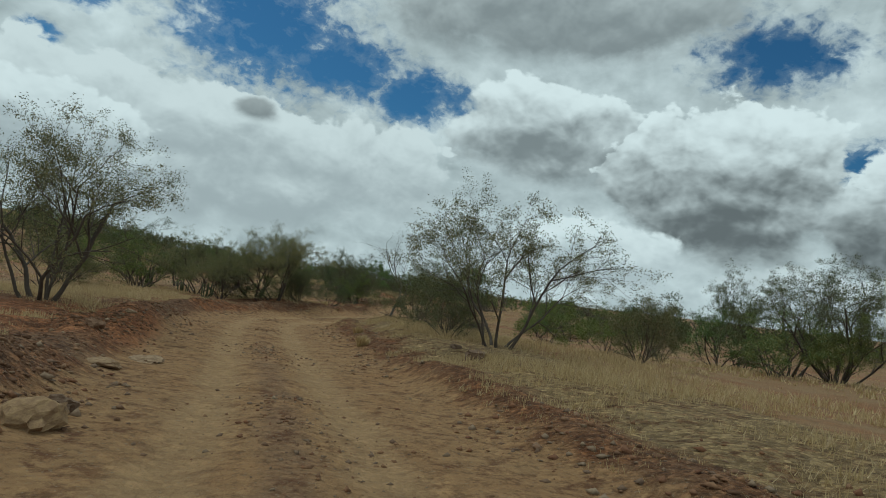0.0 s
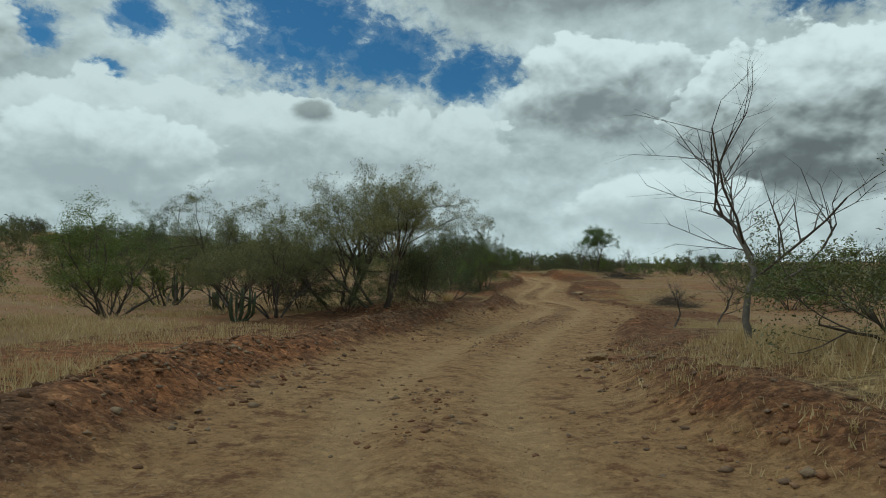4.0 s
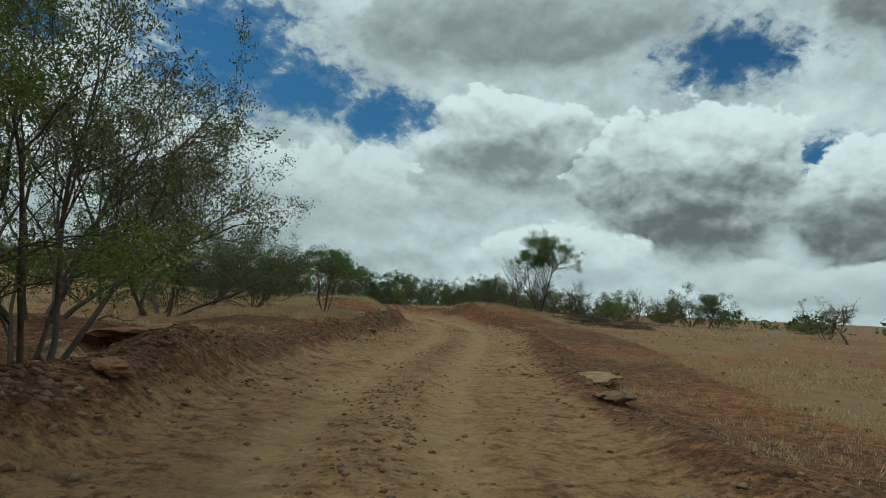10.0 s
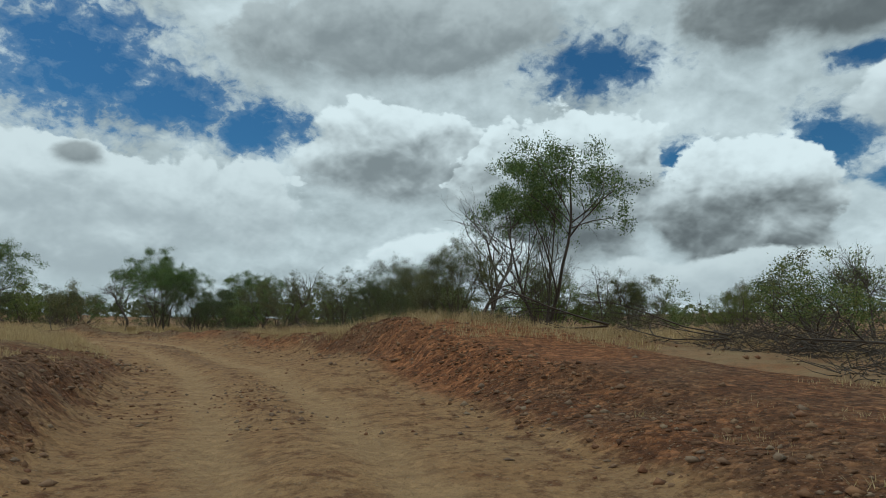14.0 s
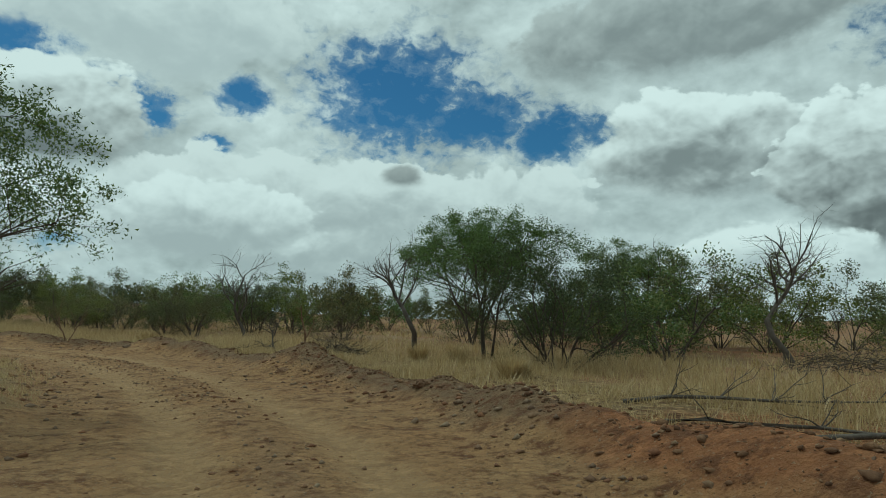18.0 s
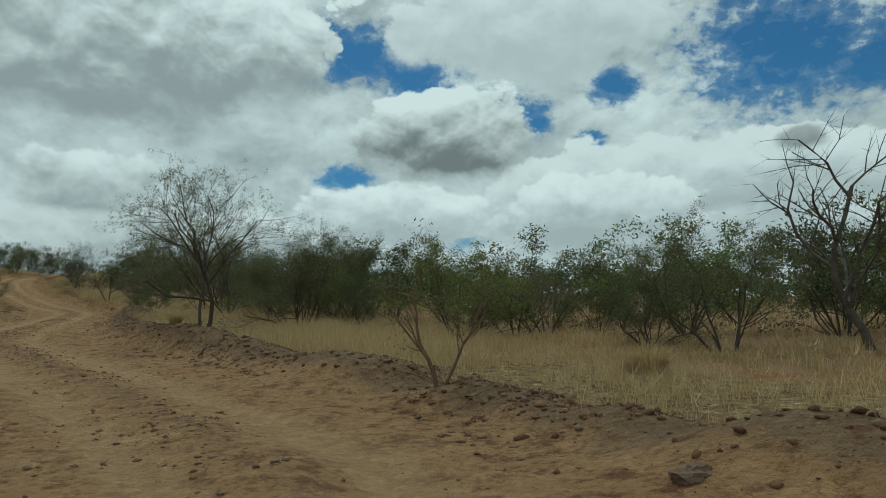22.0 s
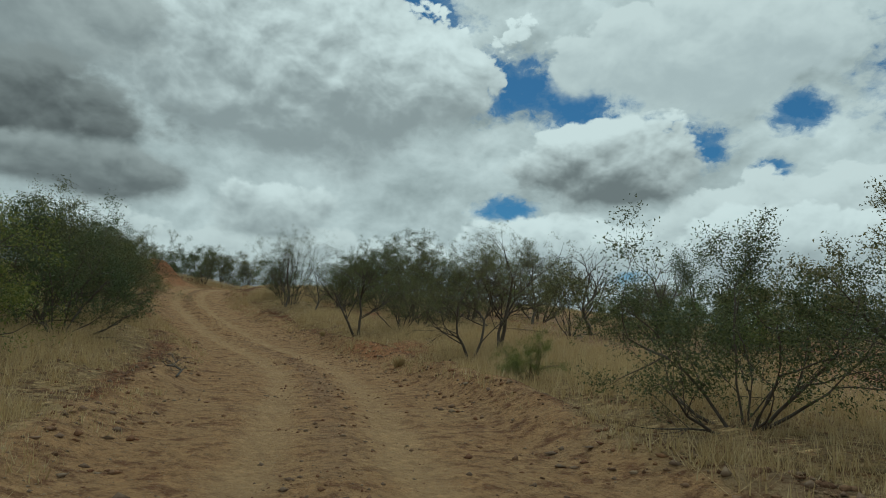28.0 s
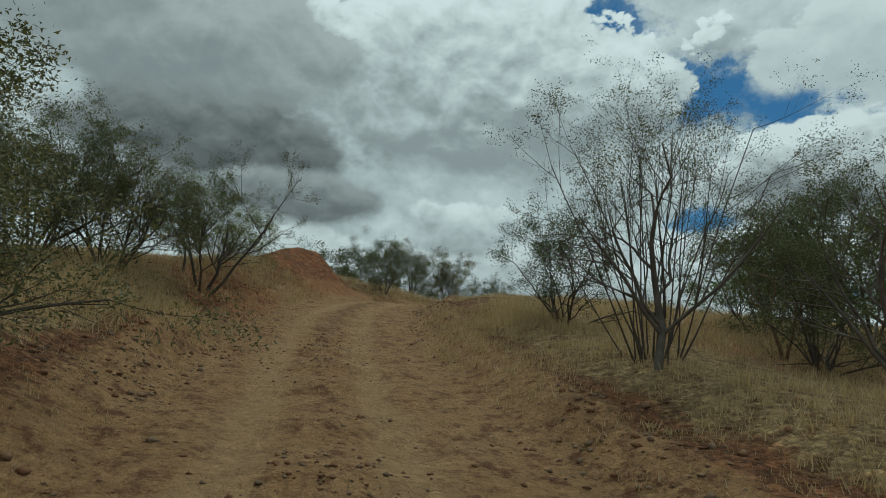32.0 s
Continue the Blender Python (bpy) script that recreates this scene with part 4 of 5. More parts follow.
plant("thicket", 11.3, 144.9, 3.9, 1.15)
plant("thicket", -7.1, 153.2, 3.9, 1.15)
plant("thicket", -25.4, 175.3, 3.8, 1.15)
plant("thicket", -22.0, 155.5, 3.9, 1.15)
plant("thicket", -30.9, 165.3, 3.9, 1.15)
plant("thicket", -28.5, 155.7, 3.7, 1.15)
plant("thicket", 5.7, 153.4, 3.9, 1.15)
plant("thicket", 0.0, 151.9, 3.9, 1.15)
plant("small", -12.6, 137.0, 1.3, 1.15)
plant("bare", -2.6, 152.2, 5.0, 1.15)
plant("round", -3.2, 152.7, 5.2, 1.15)
plant("thicket", -4.4, 154.1, 3.8, 1.15)
plant("thicket", -6.2, 158.0, 3.9, 1.15)
plant("thicket", -12.4, 157.5, 3.0, 1.15)
plant("bush", -40.1, 149.8, 3.9, 1.15)
plant("bush", -38.0, 151.0, 2.4, 1.15)
plant("thicket", -40.7, 157.6, 3.9, 1.15)
plant("thicket", -37.1, 163.5, 2.6, 1.15)
plant("thicket", -34.3, 165.6, 3.6, 1.15)
plant("thicket", -24.3, 154.7, 3.4, 1.15)
plant("thicket", -24.9, 165.3, 3.9, 1.15)
plant("thicket", -25.3, 177.0, 3.9, 1.15)
plant("bare", -14.9, 140.1, 1.6, 1.15)
plant("bush", -54.3, 152.3, 3.9, 1.15)
plant("bush", -54.1, 157.3, 3.9, 1.15)
plant("thicket", -49.1, 157.6, 3.9, 1.15)
plant("bush", -33.2, 151.1, 3.3, 1.15)
plant("thicket", -33.8, 155.8, 3.9, 1.15)
plant("thicket", -32.1, 156.6, 2.2, 1.15)
plant("thicket", -25.1, 160.7, 3.9, 1.15)
plant("thicket", -23.9, 167.8, 3.9, 1.15)
plant("thicket", -22.8, 175.3, 3.9, 1.15)
plant("thicket", -18.9, 174.9, 3.9, 1.15)
plant("thicket", -15.6, 172.8, 3.9, 1.15)
plant("thicket", -38.7, 171.7, 3.9, 1.15)
plant("bush", -45.0, 151.2, 3.0, 1.15)
plant("bare", -41.8, 151.3, 3.4, 1.15)
plant("bush", -44.3, 154.8, 3.9, 1.15)
plant("thicket", -42.8, 156.3, 3.9, 1.15)
plant("thicket", -44.3, 163.5, 3.9, 1.15)
plant("thicket", -37.6, 161.4, 3.9, 1.15)
plant("bush", -27.6, 151.9, 2.3, 1.15)
plant("feather", -25.5, 151.2, 3.0, 1.15)
plant("bare", -23.1, 152.3, 4.8, 1.15)
plant("bush", -94.5, 158.8, 3.1, 1.15)
plant("bush", -99.6, 156.1, 3.3, 1.15)
plant("bush", -125.3, 154.7, 3.9, 0.85)
plant("feather", -32.8, 153.1, 2.8, 1.15)
plant("bare", -60.9, 130.1, 5.0, 1.15)
plant("bush", -59.7, 136.6, 3.9, 1.15)
plant("thicket", -63.5, 130.7, 3.2, 1.15)
plant("thicket", -64.8, 132.9, 3.2, 1.15)
plant("bush", -68.0, 138.3, 2.9, 1.15)
plant("bush", -68.7, 141.7, 3.9, 1.15)
plant("bush", -73.4, 143.8, 3.6, 1.15)
plant("feather", -58.0, 154.8, 4.4, 1.15)
plant("bare", -93.2, 154.8, 3.7, 1.15)
plant("bush", -49.9, 153.2, 2.9, 1.15)
plant("bare", -41.4, 150.3, 2.4, 1.15)
plant("bush", -43.4, 153.3, 2.4, 1.15)
plant("feather", -62.4, 134.9, 5.6, 1.15)
plant("bush", -66.4, 137.2, 3.9, 1.15)
plant("bush", -64.5, 135.5, 3.0, 1.15)
plant("bush", -76.0, 141.0, 3.9, 1.15)
plant("bush", -75.5, 143.0, 3.9, 1.15)
plant("bush", -79.0, 144.7, 2.9, 1.15)
plant("bush", -59.9, 151.5, 2.9, 1.15)
plant("bush", -69.3, 161.9, 3.9, 1.15)
plant("thicket", -80.0, 165.8, 3.9, 1.15)
plant("thicket", -73.2, 171.0, 3.9, 1.15)
plant("bare", -89.3, 181.1, 5.0, 1.15)
plant("thicket", -69.4, 171.3, 3.9, 1.15)
plant("spread", -49.2, 151.2, 4.9, 1.15)
plant("feather", -88.4, 161.1, 4.3, 1.15)
plant("bush", -86.0, 162.3, 3.8, 1.15)
plant("bare", -79.5, 170.9, 5.0, 1.15)
plant("bare", -81.1, 168.2, 5.0, 1.15)
plant("bare", -79.1, 177.0, 5.0, 1.15)
plant("thicket", -75.7, 174.3, 3.9, 1.15)
plant("bush", -91.6, 145.6, 3.9, 1.15)
plant("feather", -103.4, 146.9, 4.4, 0.98)
plant("bare", -82.2, 145.7, 1.0, 1.15)
plant("bush", -88.0, 144.4, 3.9, 1.15)
plant("thicket", -92.6, 169.5, 3.8, 1.15)
plant("feather", -84.3, 159.5, 2.8, 1.15)
plant("feather", -91.5, 172.7, 5.6, 1.15)
plant("bush", -101.5, 144.8, 3.4, 1.15)
plant("feather", -103.6, 142.6, 4.2, 1.15)
plant("bush", -107.2, 146.6, 3.2, 1.15)
plant("bush", -99.4, 161.7, 3.9, 1.15)
plant("bare", -90.3, 155.7, 2.7, 1.15)
plant("feather", -95.1, 163.3, 5.6, 1.15)
plant("small", -95.7, 159.0, 2.9, 1.15)
plant("thicket", -100.0, 163.8, 3.9, 1.15)
plant("feather", -99.1, 164.6, 5.6, 1.15)
plant("feather", -100.8, 145.3, 3.5, 1.15)
plant("feather", -100.7, 143.3, 4.4, 1.15)
plant("bush", -138.8, 155.0, 6.0, 1.15)
plant("bush", -139.1, 158.9, 6.0, 1.15)
plant("bush", -138.4, 162.0, 5.2, 1.15)
plant("bush", -138.6, 166.4, 3.8, 1.15)
plant("thicket", -141.2, 152.6, 5.6, 1.15)
plant("thicket", -107.6, 167.1, 3.2, 1.15)
plant("bush", 7.6, 21.6, 2.5, 1.15)
plant("thicket", 16.6, 32.5, 3.9, 1.15)
plant("feather", -10.6, 84.1, 6.0, 1.15)
plant("feather", 2.1, 128.1, 3.5, 1.15)
plant("bush", 2.7, 131.8, 2.7, 1.15)
plant("feather", -81.2, 156.9, 2.5, 1.15)
plant("feather", -86.0, 163.5, 5.6, 1.15)
plant("bare", -87.9, 169.3, 5.0, 1.15)
plant("bare", -85.9, 172.8, 5.0, 1.15)
plant("spread", -72.8, 156.6, 4.1, 1.15)
plant("round", -6.1, 89.4, 2.9, 1.15)


# ---- single rocks, brush and tufts ----
BOULDERS = {}


def boulder(x, y, radius, flat, rusty):
    key = len(BOULDERS) if len(BOULDERS) < 9 else int(abs(x) * 10) % 9
    if key not in BOULDERS:
        bm = bmesh.new()
        bmesh.ops.create_icosphere(bm, subdivisions=3, radius=1)
        rs = np.random.RandomState(50 + key)
        cuts = rs.normal(0, 1, (12, 3))
        cuts /= np.linalg.norm(cuts, axis=1)[:, None]
        for v in bm.verts:
            for c, d in zip(cuts, rs.uniform(0.5, 0.85, 12)):
                over = v.co.dot(c) - d
                if over > 0:
                    v.co -= Vector(c) * over * 0.92
            v.co *= 1 + 0.05 * noise.noise(v.co * 2.3 + Vector((key, 0, 0))) + 0.02 * noise.noise(v.co * 7)
        me = bpy.data.meshes.new("boulder")
        bm.to_mesh(me)
        bm.free()
        me.materials.append(STONE)
        BOULDERS[key] = me
    rnd = random.Random(int(x * 91 + y * 17))
    ob = new("boulder", BOULDERS[rnd.randrange(len(BOULDERS))])
    ob.matrix_basis = pose(x, y, float(land(x, y)) + radius * flat * 0.35, rnd.uniform(-12, 12), rnd.uniform(-12, 12), rnd.uniform(0, 360)) @ Matrix.Diagonal((radius * 1.15, radius * 0.9, radius * flat, 1))
    ob.material_slots[0].link = "OBJECT"
    ob.material_slots[0].material = STONE if rusty else PALE
    tagged(ob, "rust-brown broken rock lying in the dry soil" if rusty else "pale sandstone boulder lying beside the dirt track", "rock", group="rocks beside the track")


def brush_pile(x, y, radius, height):
    rnd = random.Random(int(x * 31 + y * 7))
    verts, quads = [], []
    for _ in range(int(190 + 60 * radius)):
        a, r = rnd.uniform(0, 6.283), radius * math.sqrt(rnd.random())
        px, py = x + math.cos(a) * r, y + math.sin(a) * r
        p = Vector((px - x, py - y, float(land(px, py)) - float(land(x, y)) + rnd.random() * height * (1 - r / radius) * 0.8))
        b = rnd.uniform(0, 6.283)
        d = Vector((math.cos(b), math.sin(b), rnd.uniform(-0.1, 0.45))).normalized()
        n = rnd.uniform(0.4, 1.3)
        path = [p]
        for _k in range(3):
            d = (d + Vector((rnd.gauss(0, 0.45), rnd.gauss(0, 0.45), rnd.gauss(0, 0.3)))).normalized()
            path.append(path[-1] + d * n / 3)
        r0 = rnd.uniform(0.004, 0.013)
        tube(path, [r0, r0 * 0.8, r0 * 0.55, r0 * 0.25], 3, verts, quads)
    root = new("brush_pile")
    root.location = (x, y, float(land(x, y)))
    tagged(root, "heap of cut dead thorn branches on dry soil", "brush pile", group="heaps of cut brush")
    twigs = new("tangle", mesh_of("tangle", np.array(verts), np.array(quads), BARK))
    twigs.parent = root


def dead_branch(a, b):
    rnd = random.Random(int(a[0] * 13))
    a, b = Vector((*a, float(land(*a)) + 0.05)), Vector((*b, float(land(*b)) + 0.25))
    mid, d = (a + b) / 2, b - a
    verts, quads = [], []
    side = d.cross(Vector((0, 0, 1))).normalized()
    path = [a - mid]
    for i in range(1, 7):
        path.append(a + d * i / 6 + side * rnd.gauss(0, 0.06) * d.length + Vector((0, 0, 0.12 * math.sin(i))) * 0.5 - mid)
    r = 0.014 + 0.005 * d.length
    tube(path, [r * (1 - 0.13 * i) for i in range(7)], 6, verts, quads)
    root = new("dead_branch")
    root.location = mid
    tagged(root, "fallen dead branch with bare side twigs on the ground", "branch", group="fallen branches")
    limb = new("limb", mesh_of("limb", np.array(verts), np.array(quads), GREY_BARK, True))
    limb.parent = root
    for i in range(22):
        verts, quads = [], []
        p = path[rnd.randint(1, 6)]
        w = (d.normalized() * rnd.uniform(0.2, 1.0) + side * rnd.uniform(-1.3, 1.3) + Vector((0, 0, rnd.uniform(-0.1, 0.8)))).normalized()
        n = d.length * rnd.uniform(0.08, 0.26)
        line = [p]
        for k in range(4):
            w = (w + Vector((rnd.gauss(0, 0.3), rnd.gauss(0, 0.3), rnd.gauss(0, 0.2)))).normalized()
            line.append(line[-1] + w * n / 4)
            if k in (1, 2):
                w2 = (w + Vector((rnd.gauss(0, 0.6), rnd.gauss(0, 0.6), rnd.gauss(0, 0.4)))).normalized()
                tube([line[-1], line[-1] + w2 * n * 0.2, line[-1] + w2 * n * 0.36 + Vector((0, 0, 0.03))], [r * 0.16, r * 0.12, r * 0.05], 3, verts, quads)
        tube(line, [r * 0.32, r * 0.26, r * 0.2, r * 0.14, r * 0.06], 4, verts, quads)
        twig = new("twig", mesh_of("twig", np.array(verts), np.array(quads), GREY_BARK, True))
        twig.parent = root


def fallen_tree(x, y, length, turn, seed):
    """A dead tree that lies on its side."""
    stem, stem_quads, wood, wood_faces, _, _ = grow("bare", seed)
    root = new("fallen_tree")
    root.matrix_basis = pose(x, y, float(land(x, y)) + 0.28, 0, 0, turn) @ pose(0, 0, 0, 80, 0, 0) @ Matrix.Diagonal((length * 0.8, length * 0.5, length, 1))
    tagged(root, "dark dead tree lying fallen among cut brush", "fallen tree", group="fallen trees beside the track")
    new("trunk", mesh_of("trunk", stem, stem_quads, BARK, True)).parent = root
    new("bare_crown", mesh_of("bare_crown", wood, wood_faces, BARK, True)).parent = root


TUFTS = []


def grass_tuft(x, y, height):
    if len(TUFTS) < 4:
        rs = np.random.RandomState(len(TUFTS) + 70)
        n = 380
        a, r = rs.uniform(0, 6.283, n), 0.22 * np.sqrt(rs.rand(n))
        base = np.c_[np.cos(a) * r, np.sin(a) * r, np.full(n, -0.03)]
        b = a + rs.normal(0, 0.6, n)
        tall, out = rs.uniform(0.5, 1.05, n), rs.uniform(0.05, 0.7, n)
        tip = base + np.c_[np.cos(b) * out * tall * 0.7, np.sin(b) * out * tall * 0.7, tall * (1 - 0.35 * out)]
        mid = base * 0.45 + tip * 0.55 + np.c_[0 * a, 0 * a, 0.12 * tall]
        s = np.c_[-np.sin(b), np.cos(b), 0 * b] * 0.009
        v = np.stack([base - s, base + s, mid + s * 0.8, mid - s * 0.8, tip], 1)
        i = np.arange(n)[:, None] * 5
        TUFTS.append(mesh_of("grass_tuft", v.reshape(-1, 3), [i + (0, 1, 2, 3), i + (3, 2, 4)], STRAW))
    rnd = random.Random(int(x * 51 + y))
    ob = new("grass_tuft", TUFTS[rnd.randrange(len(TUFTS))])
    ob.matrix_basis = pose(x, y, float(land(x, y)), 0, 0, rnd.uniform(0, 360)) @ Matrix.Diagonal((height * 0.95, height * 0.95, height * 0.66, 1))
    tagged(ob, "large tuft of tall dry straw grass", "grass", group="tall grass tufts")



# ---- boulders, brush and dead wood ----
boulder(-3.07, 5.44, 0.35, 0.55, 0)
boulder(-3.24, 6.20, 0.16, 0.90, 1)
boulder(-5.84, 11.77, 0.25, 0.60, 1)
boulder(-4.48, 9.49, 0.29, 0.35, 0)
boulder(15.37, 66.07, 1.20, 0.40, 0)
boulder(27.76, 52.77, 1.20, 0.70, 1)
boulder(1.37, 14.87, 0.33, 0.60, 1)
boulder(-6.91, 71.17, 0.35, 0.75, 0)
boulder(-7.13, 75.19, 0.90, 0.22, 1)
boulder(-6.04, 70.62, 0.27, 0.50, 1)
boulder(1.22, 77.26, 0.67, 0.20, 0)
boulder(-0.30, 78.85, 0.47, 0.20, 0)
boulder(-7.18, 40.74, 0.19, 0.50, 0)
boulder(-6.02, 45.61, 0.23, 0.40, 0)
boulder(8.68, 57.60, 0.22, 0.60, 0)
boulder(1.17, 66.98, 0.18, 0.70, 0)
boulder(10.58, 66.37, 0.28, 0.50, 0)
boulder(0.83, 56.67, 0.19, 0.60, 1)
boulder(0.48, 59.30, 0.19, 0.50, 1)
boulder(0.05, 64.72, 0.21, 0.60, 1)
boulder(-3.98, 85.42, 0.23, 0.30, 0)
boulder(-3.75, 33.15, 0.23, 0.60, 0)
boulder(-3.53, 32.16, 0.21, 0.60, 1)
boulder(-10.11, 34.71, 0.08, 0.60, 0)
boulder(-9.06, 37.44, 0.26, 0.40, 1)
boulder(-49.21, 142.91, 0.11, 0.50, 0)
boulder(-40.05, 144.09, 0.14, 0.60, 0)
boulder(-45.50, 145.96, 0.16, 0.40, 1)
boulder(-3.86, 87.01, 0.13, 0.30, 0)
boulder(2.67, 93.49, 0.19, 0.50, 1)
boulder(0.04, 65.28, 0.17, 0.70, 1)
boulder(1.11, 67.63, 0.20, 0.70, 0)
boulder(0.37, 73.39, 0.39, 0.40, 1)
boulder(-7.35, 73.93, 0.82, 0.25, 1)
boulder(3.12, 95.30, 0.16, 0.50, 0)
boulder(1.64, 97.95, 0.15, 0.60, 0)
boulder(-68.40, 160.10, 0.16, 0.30, 1)
boulder(-85.31, 183.46, 0.16, 0.30, 1)
boulder(-76.88, 175.09, 0.16, 0.25, 1)
boulder(-44.90, 145.76, 0.16, 0.50, 1)
boulder(-21.68, 141.70, 0.16, 0.60, 1)
boulder(-20.07, 141.64, 0.16, 0.50, 1)
boulder(-8.08, 131.87, 0.16, 0.60, 1)
boulder(-12.29, 135.28, 0.16, 0.50, 1)
boulder(8.54, 41.67, 0.83, 0.40, 0)
boulder(0.99, 16.60, 0.19, 0.60, 1)
boulder(-6.95, 15.69, 0.18, 0.40, 0)
boulder(-4.53, 11.01, 0.30, 0.35, 0)
brush_pile(6.02, 66.11, 0.88, 0.62)
brush_pile(5.06, 62.21, 0.91, 0.68)
brush_pile(9.01, 102.27, 1.78, 0.62)
brush_pile(10.85, 101.11, 1.35, 0.45)
brush_pile(9.71, 107.73, 1.48, 0.77)
brush_pile(9.92, 105.62, 0.89, 0.77)
brush_pile(-13.27, 141.05, 0.75, 0.80)
brush_pile(1.27, 140.50, 2.01, 1.10)
brush_pile(0.62, 125.44, 0.60, 0.50)
brush_pile(11.54, 107.96, 2.51, 1.10)
brush_pile(5.41, 59.78, 0.86, 0.58)
brush_pile(-16.34, 147.54, 0.57, 0.57)
dead_branch((11.84, 106.05), (15.12, 103.88))
dead_branch((-17.36, 144.27), (-16.56, 142.05))
dead_branch((31.08, 117.37), (34.93, 116.70))
dead_branch((-41.65, 145.78), (-42.30, 147.28))
dead_branch((-33.80, 143.49), (-33.33, 143.82))
dead_branch((-68.58, 146.10), (-70.22, 146.21))
dead_branch((-8.46, 75.50), (-7.76, 75.44))
dead_branch((-17.52, 141.83), (-16.60, 141.47))
grass_tuft(-7.01, 134.67, 0.85)
grass_tuft(-6.87, 134.84, 0.86)
grass_tuft(-9.02, 139.10, 0.93)
grass_tuft(-10.21, 139.34, 0.96)
grass_tuft(-8.49, 47.92, 1.00)
grass_tuft(-8.41, 55.73, 1.00)
grass_tuft(-25.14, 146.76, 0.53)
grass_tuft(-24.80, 146.84, 0.94)
grass_tuft(-47.91, 139.29, 0.61)
grass_tuft(-50.46, 139.48, 0.73)
grass_tuft(-40.79, 144.64, 0.48)
grass_tuft(-37.63, 144.41, 0.63)
grass_tuft(-81.69, 153.41, 0.43)
grass_tuft(-71.41, 152.28, 0.60)
grass_tuft(-7.10, 135.24, 0.98)
grass_tuft(-2.05, 21.89, 0.55)
grass_tuft(-1.58, 18.79, 0.68)
dead_branch((-3.5, 128.6), (0.2, 127.2))
fallen_tree(7.0, 109.6, 4.2, 250, 301)
fallen_tree(8.6, 107.2, 4.0, 215, 302)
fallen_tree(10.4, 104.4, 3.6, 262, 303)
dead_branch((-4.6, 129.8), (-1.9, 127.8))
dead_branch((-5.0, 131.5), (-1.2, 131.0))


# ---- woods beyond ----
def far_woods():
    rs = np.random.RandomState(7)
    done = [(o.location.x, o.location.y) for o in scene.objects if o.type == "EMPTY"]
    made = 0
    for _ in range(5000):
        if made > 150:
            break
        k = rs.randint(len(LINE))
        far = rs.uniform(22, 95) * rs.choice((-1, 1))
        x, y = LINE[k, 0] + AHEAD[k, 1] * far, LINE[k, 1] - AHEAD[k, 0] * far
        lat = near_road([x], [y])[0, 4]
        if abs(lat) < 20 or min((x - a) ** 2 + (y - b) ** 2 for a, b in done) < 7.5:
            continue
        if lat > 0 and y < 112 and abs(lat) < 36:
            continue
        done.append((x, y))
        plant(rs.choice(["thicket", "thicket", "thicket", "thicket", "bare"]), x, y, rs.uniform(2.2, 4.2))
        made += 1




def near_woods():
    """The wall of scrub that follows the track past the bend."""
    rs = np.random.RandomState(19)
    done = [(o.location.x, o.location.y) for o in scene.objects if o.type == "EMPTY"]
    made = 0
    for _ in range(3000):
        if made >= 85:
            break
        k = rs.randint(len(LINE))
        right = rs.rand() < 0.7
        if LINE[k, 1] < 116 or LINE[k, 0] < -100 or (not right and LINE[k, 0] > -30):
            continue
        far = rs.uniform(13, 34) if right else -rs.uniform(13, 34)
        x, y = LINE[k, 0] + AHEAD[k, 1] * far, LINE[k, 1] - AHEAD[k, 0] * far
        if abs(near_road([x], [y])[0, 4]) < 12.5 or min((x - a) ** 2 + (y - b) ** 2 for a, b in done) < 4.5:
            continue
        done.append((x, y))
        plant(rs.choice(["thicket", "thicket", "bush", "thicket", "bare"]), x, y, rs.uniform(2.0, 3.9), rs.uniform(0.9, 1.2))
        made += 1


far_woods()
near_woods()


# ---- dry grass ----
def grass(name, label, spots, height, blades, width, seed, lean=0.5):
    rs = np.random.RandomState(seed)
    z = land(spots[:, 0], spots[:, 1], False)
    n = len(spots) * blades
    base = np.repeat(np.c_[spots[:, :2], z - 0.03], blades, 0)
    tall = np.repeat(spots[:, 2] * height, blades) * rs.uniform(0.5, 1.25, n)
    base[:, :2] += rs.normal(0, 0.09, (n, 2)) * (0.5 + np.repeat(spots[:, 2], blades)[:, None])
    a = rs.uniform(0, 6.283, n)
    out = np.c_[np.cos(a), np.sin(a)] * (np.abs(rs.normal(0, lean, n)) * tall)[:, None]
    side = np.c_[-np.sin(a), np.cos(a)] * (width * rs.uniform(0.7, 1.4, n))[:, None]
    v = np.empty((n, 3, 3), np.float32)
    tip = base.copy()
    tip[:, :2] += out
    tip[:, 2] += tall
    for k, (p, s) in enumerate(((base, -1), (base, 1), (tip, 0))):
        v[:, k] = p
        v[:, k, :2] += side * s
    ob = new(name, mesh_of(name, v.reshape(-1, 3), np.arange(3 * n).reshape(-1, 3), STRAW))
    tagged(ob, label, "grass", kind="stuff")


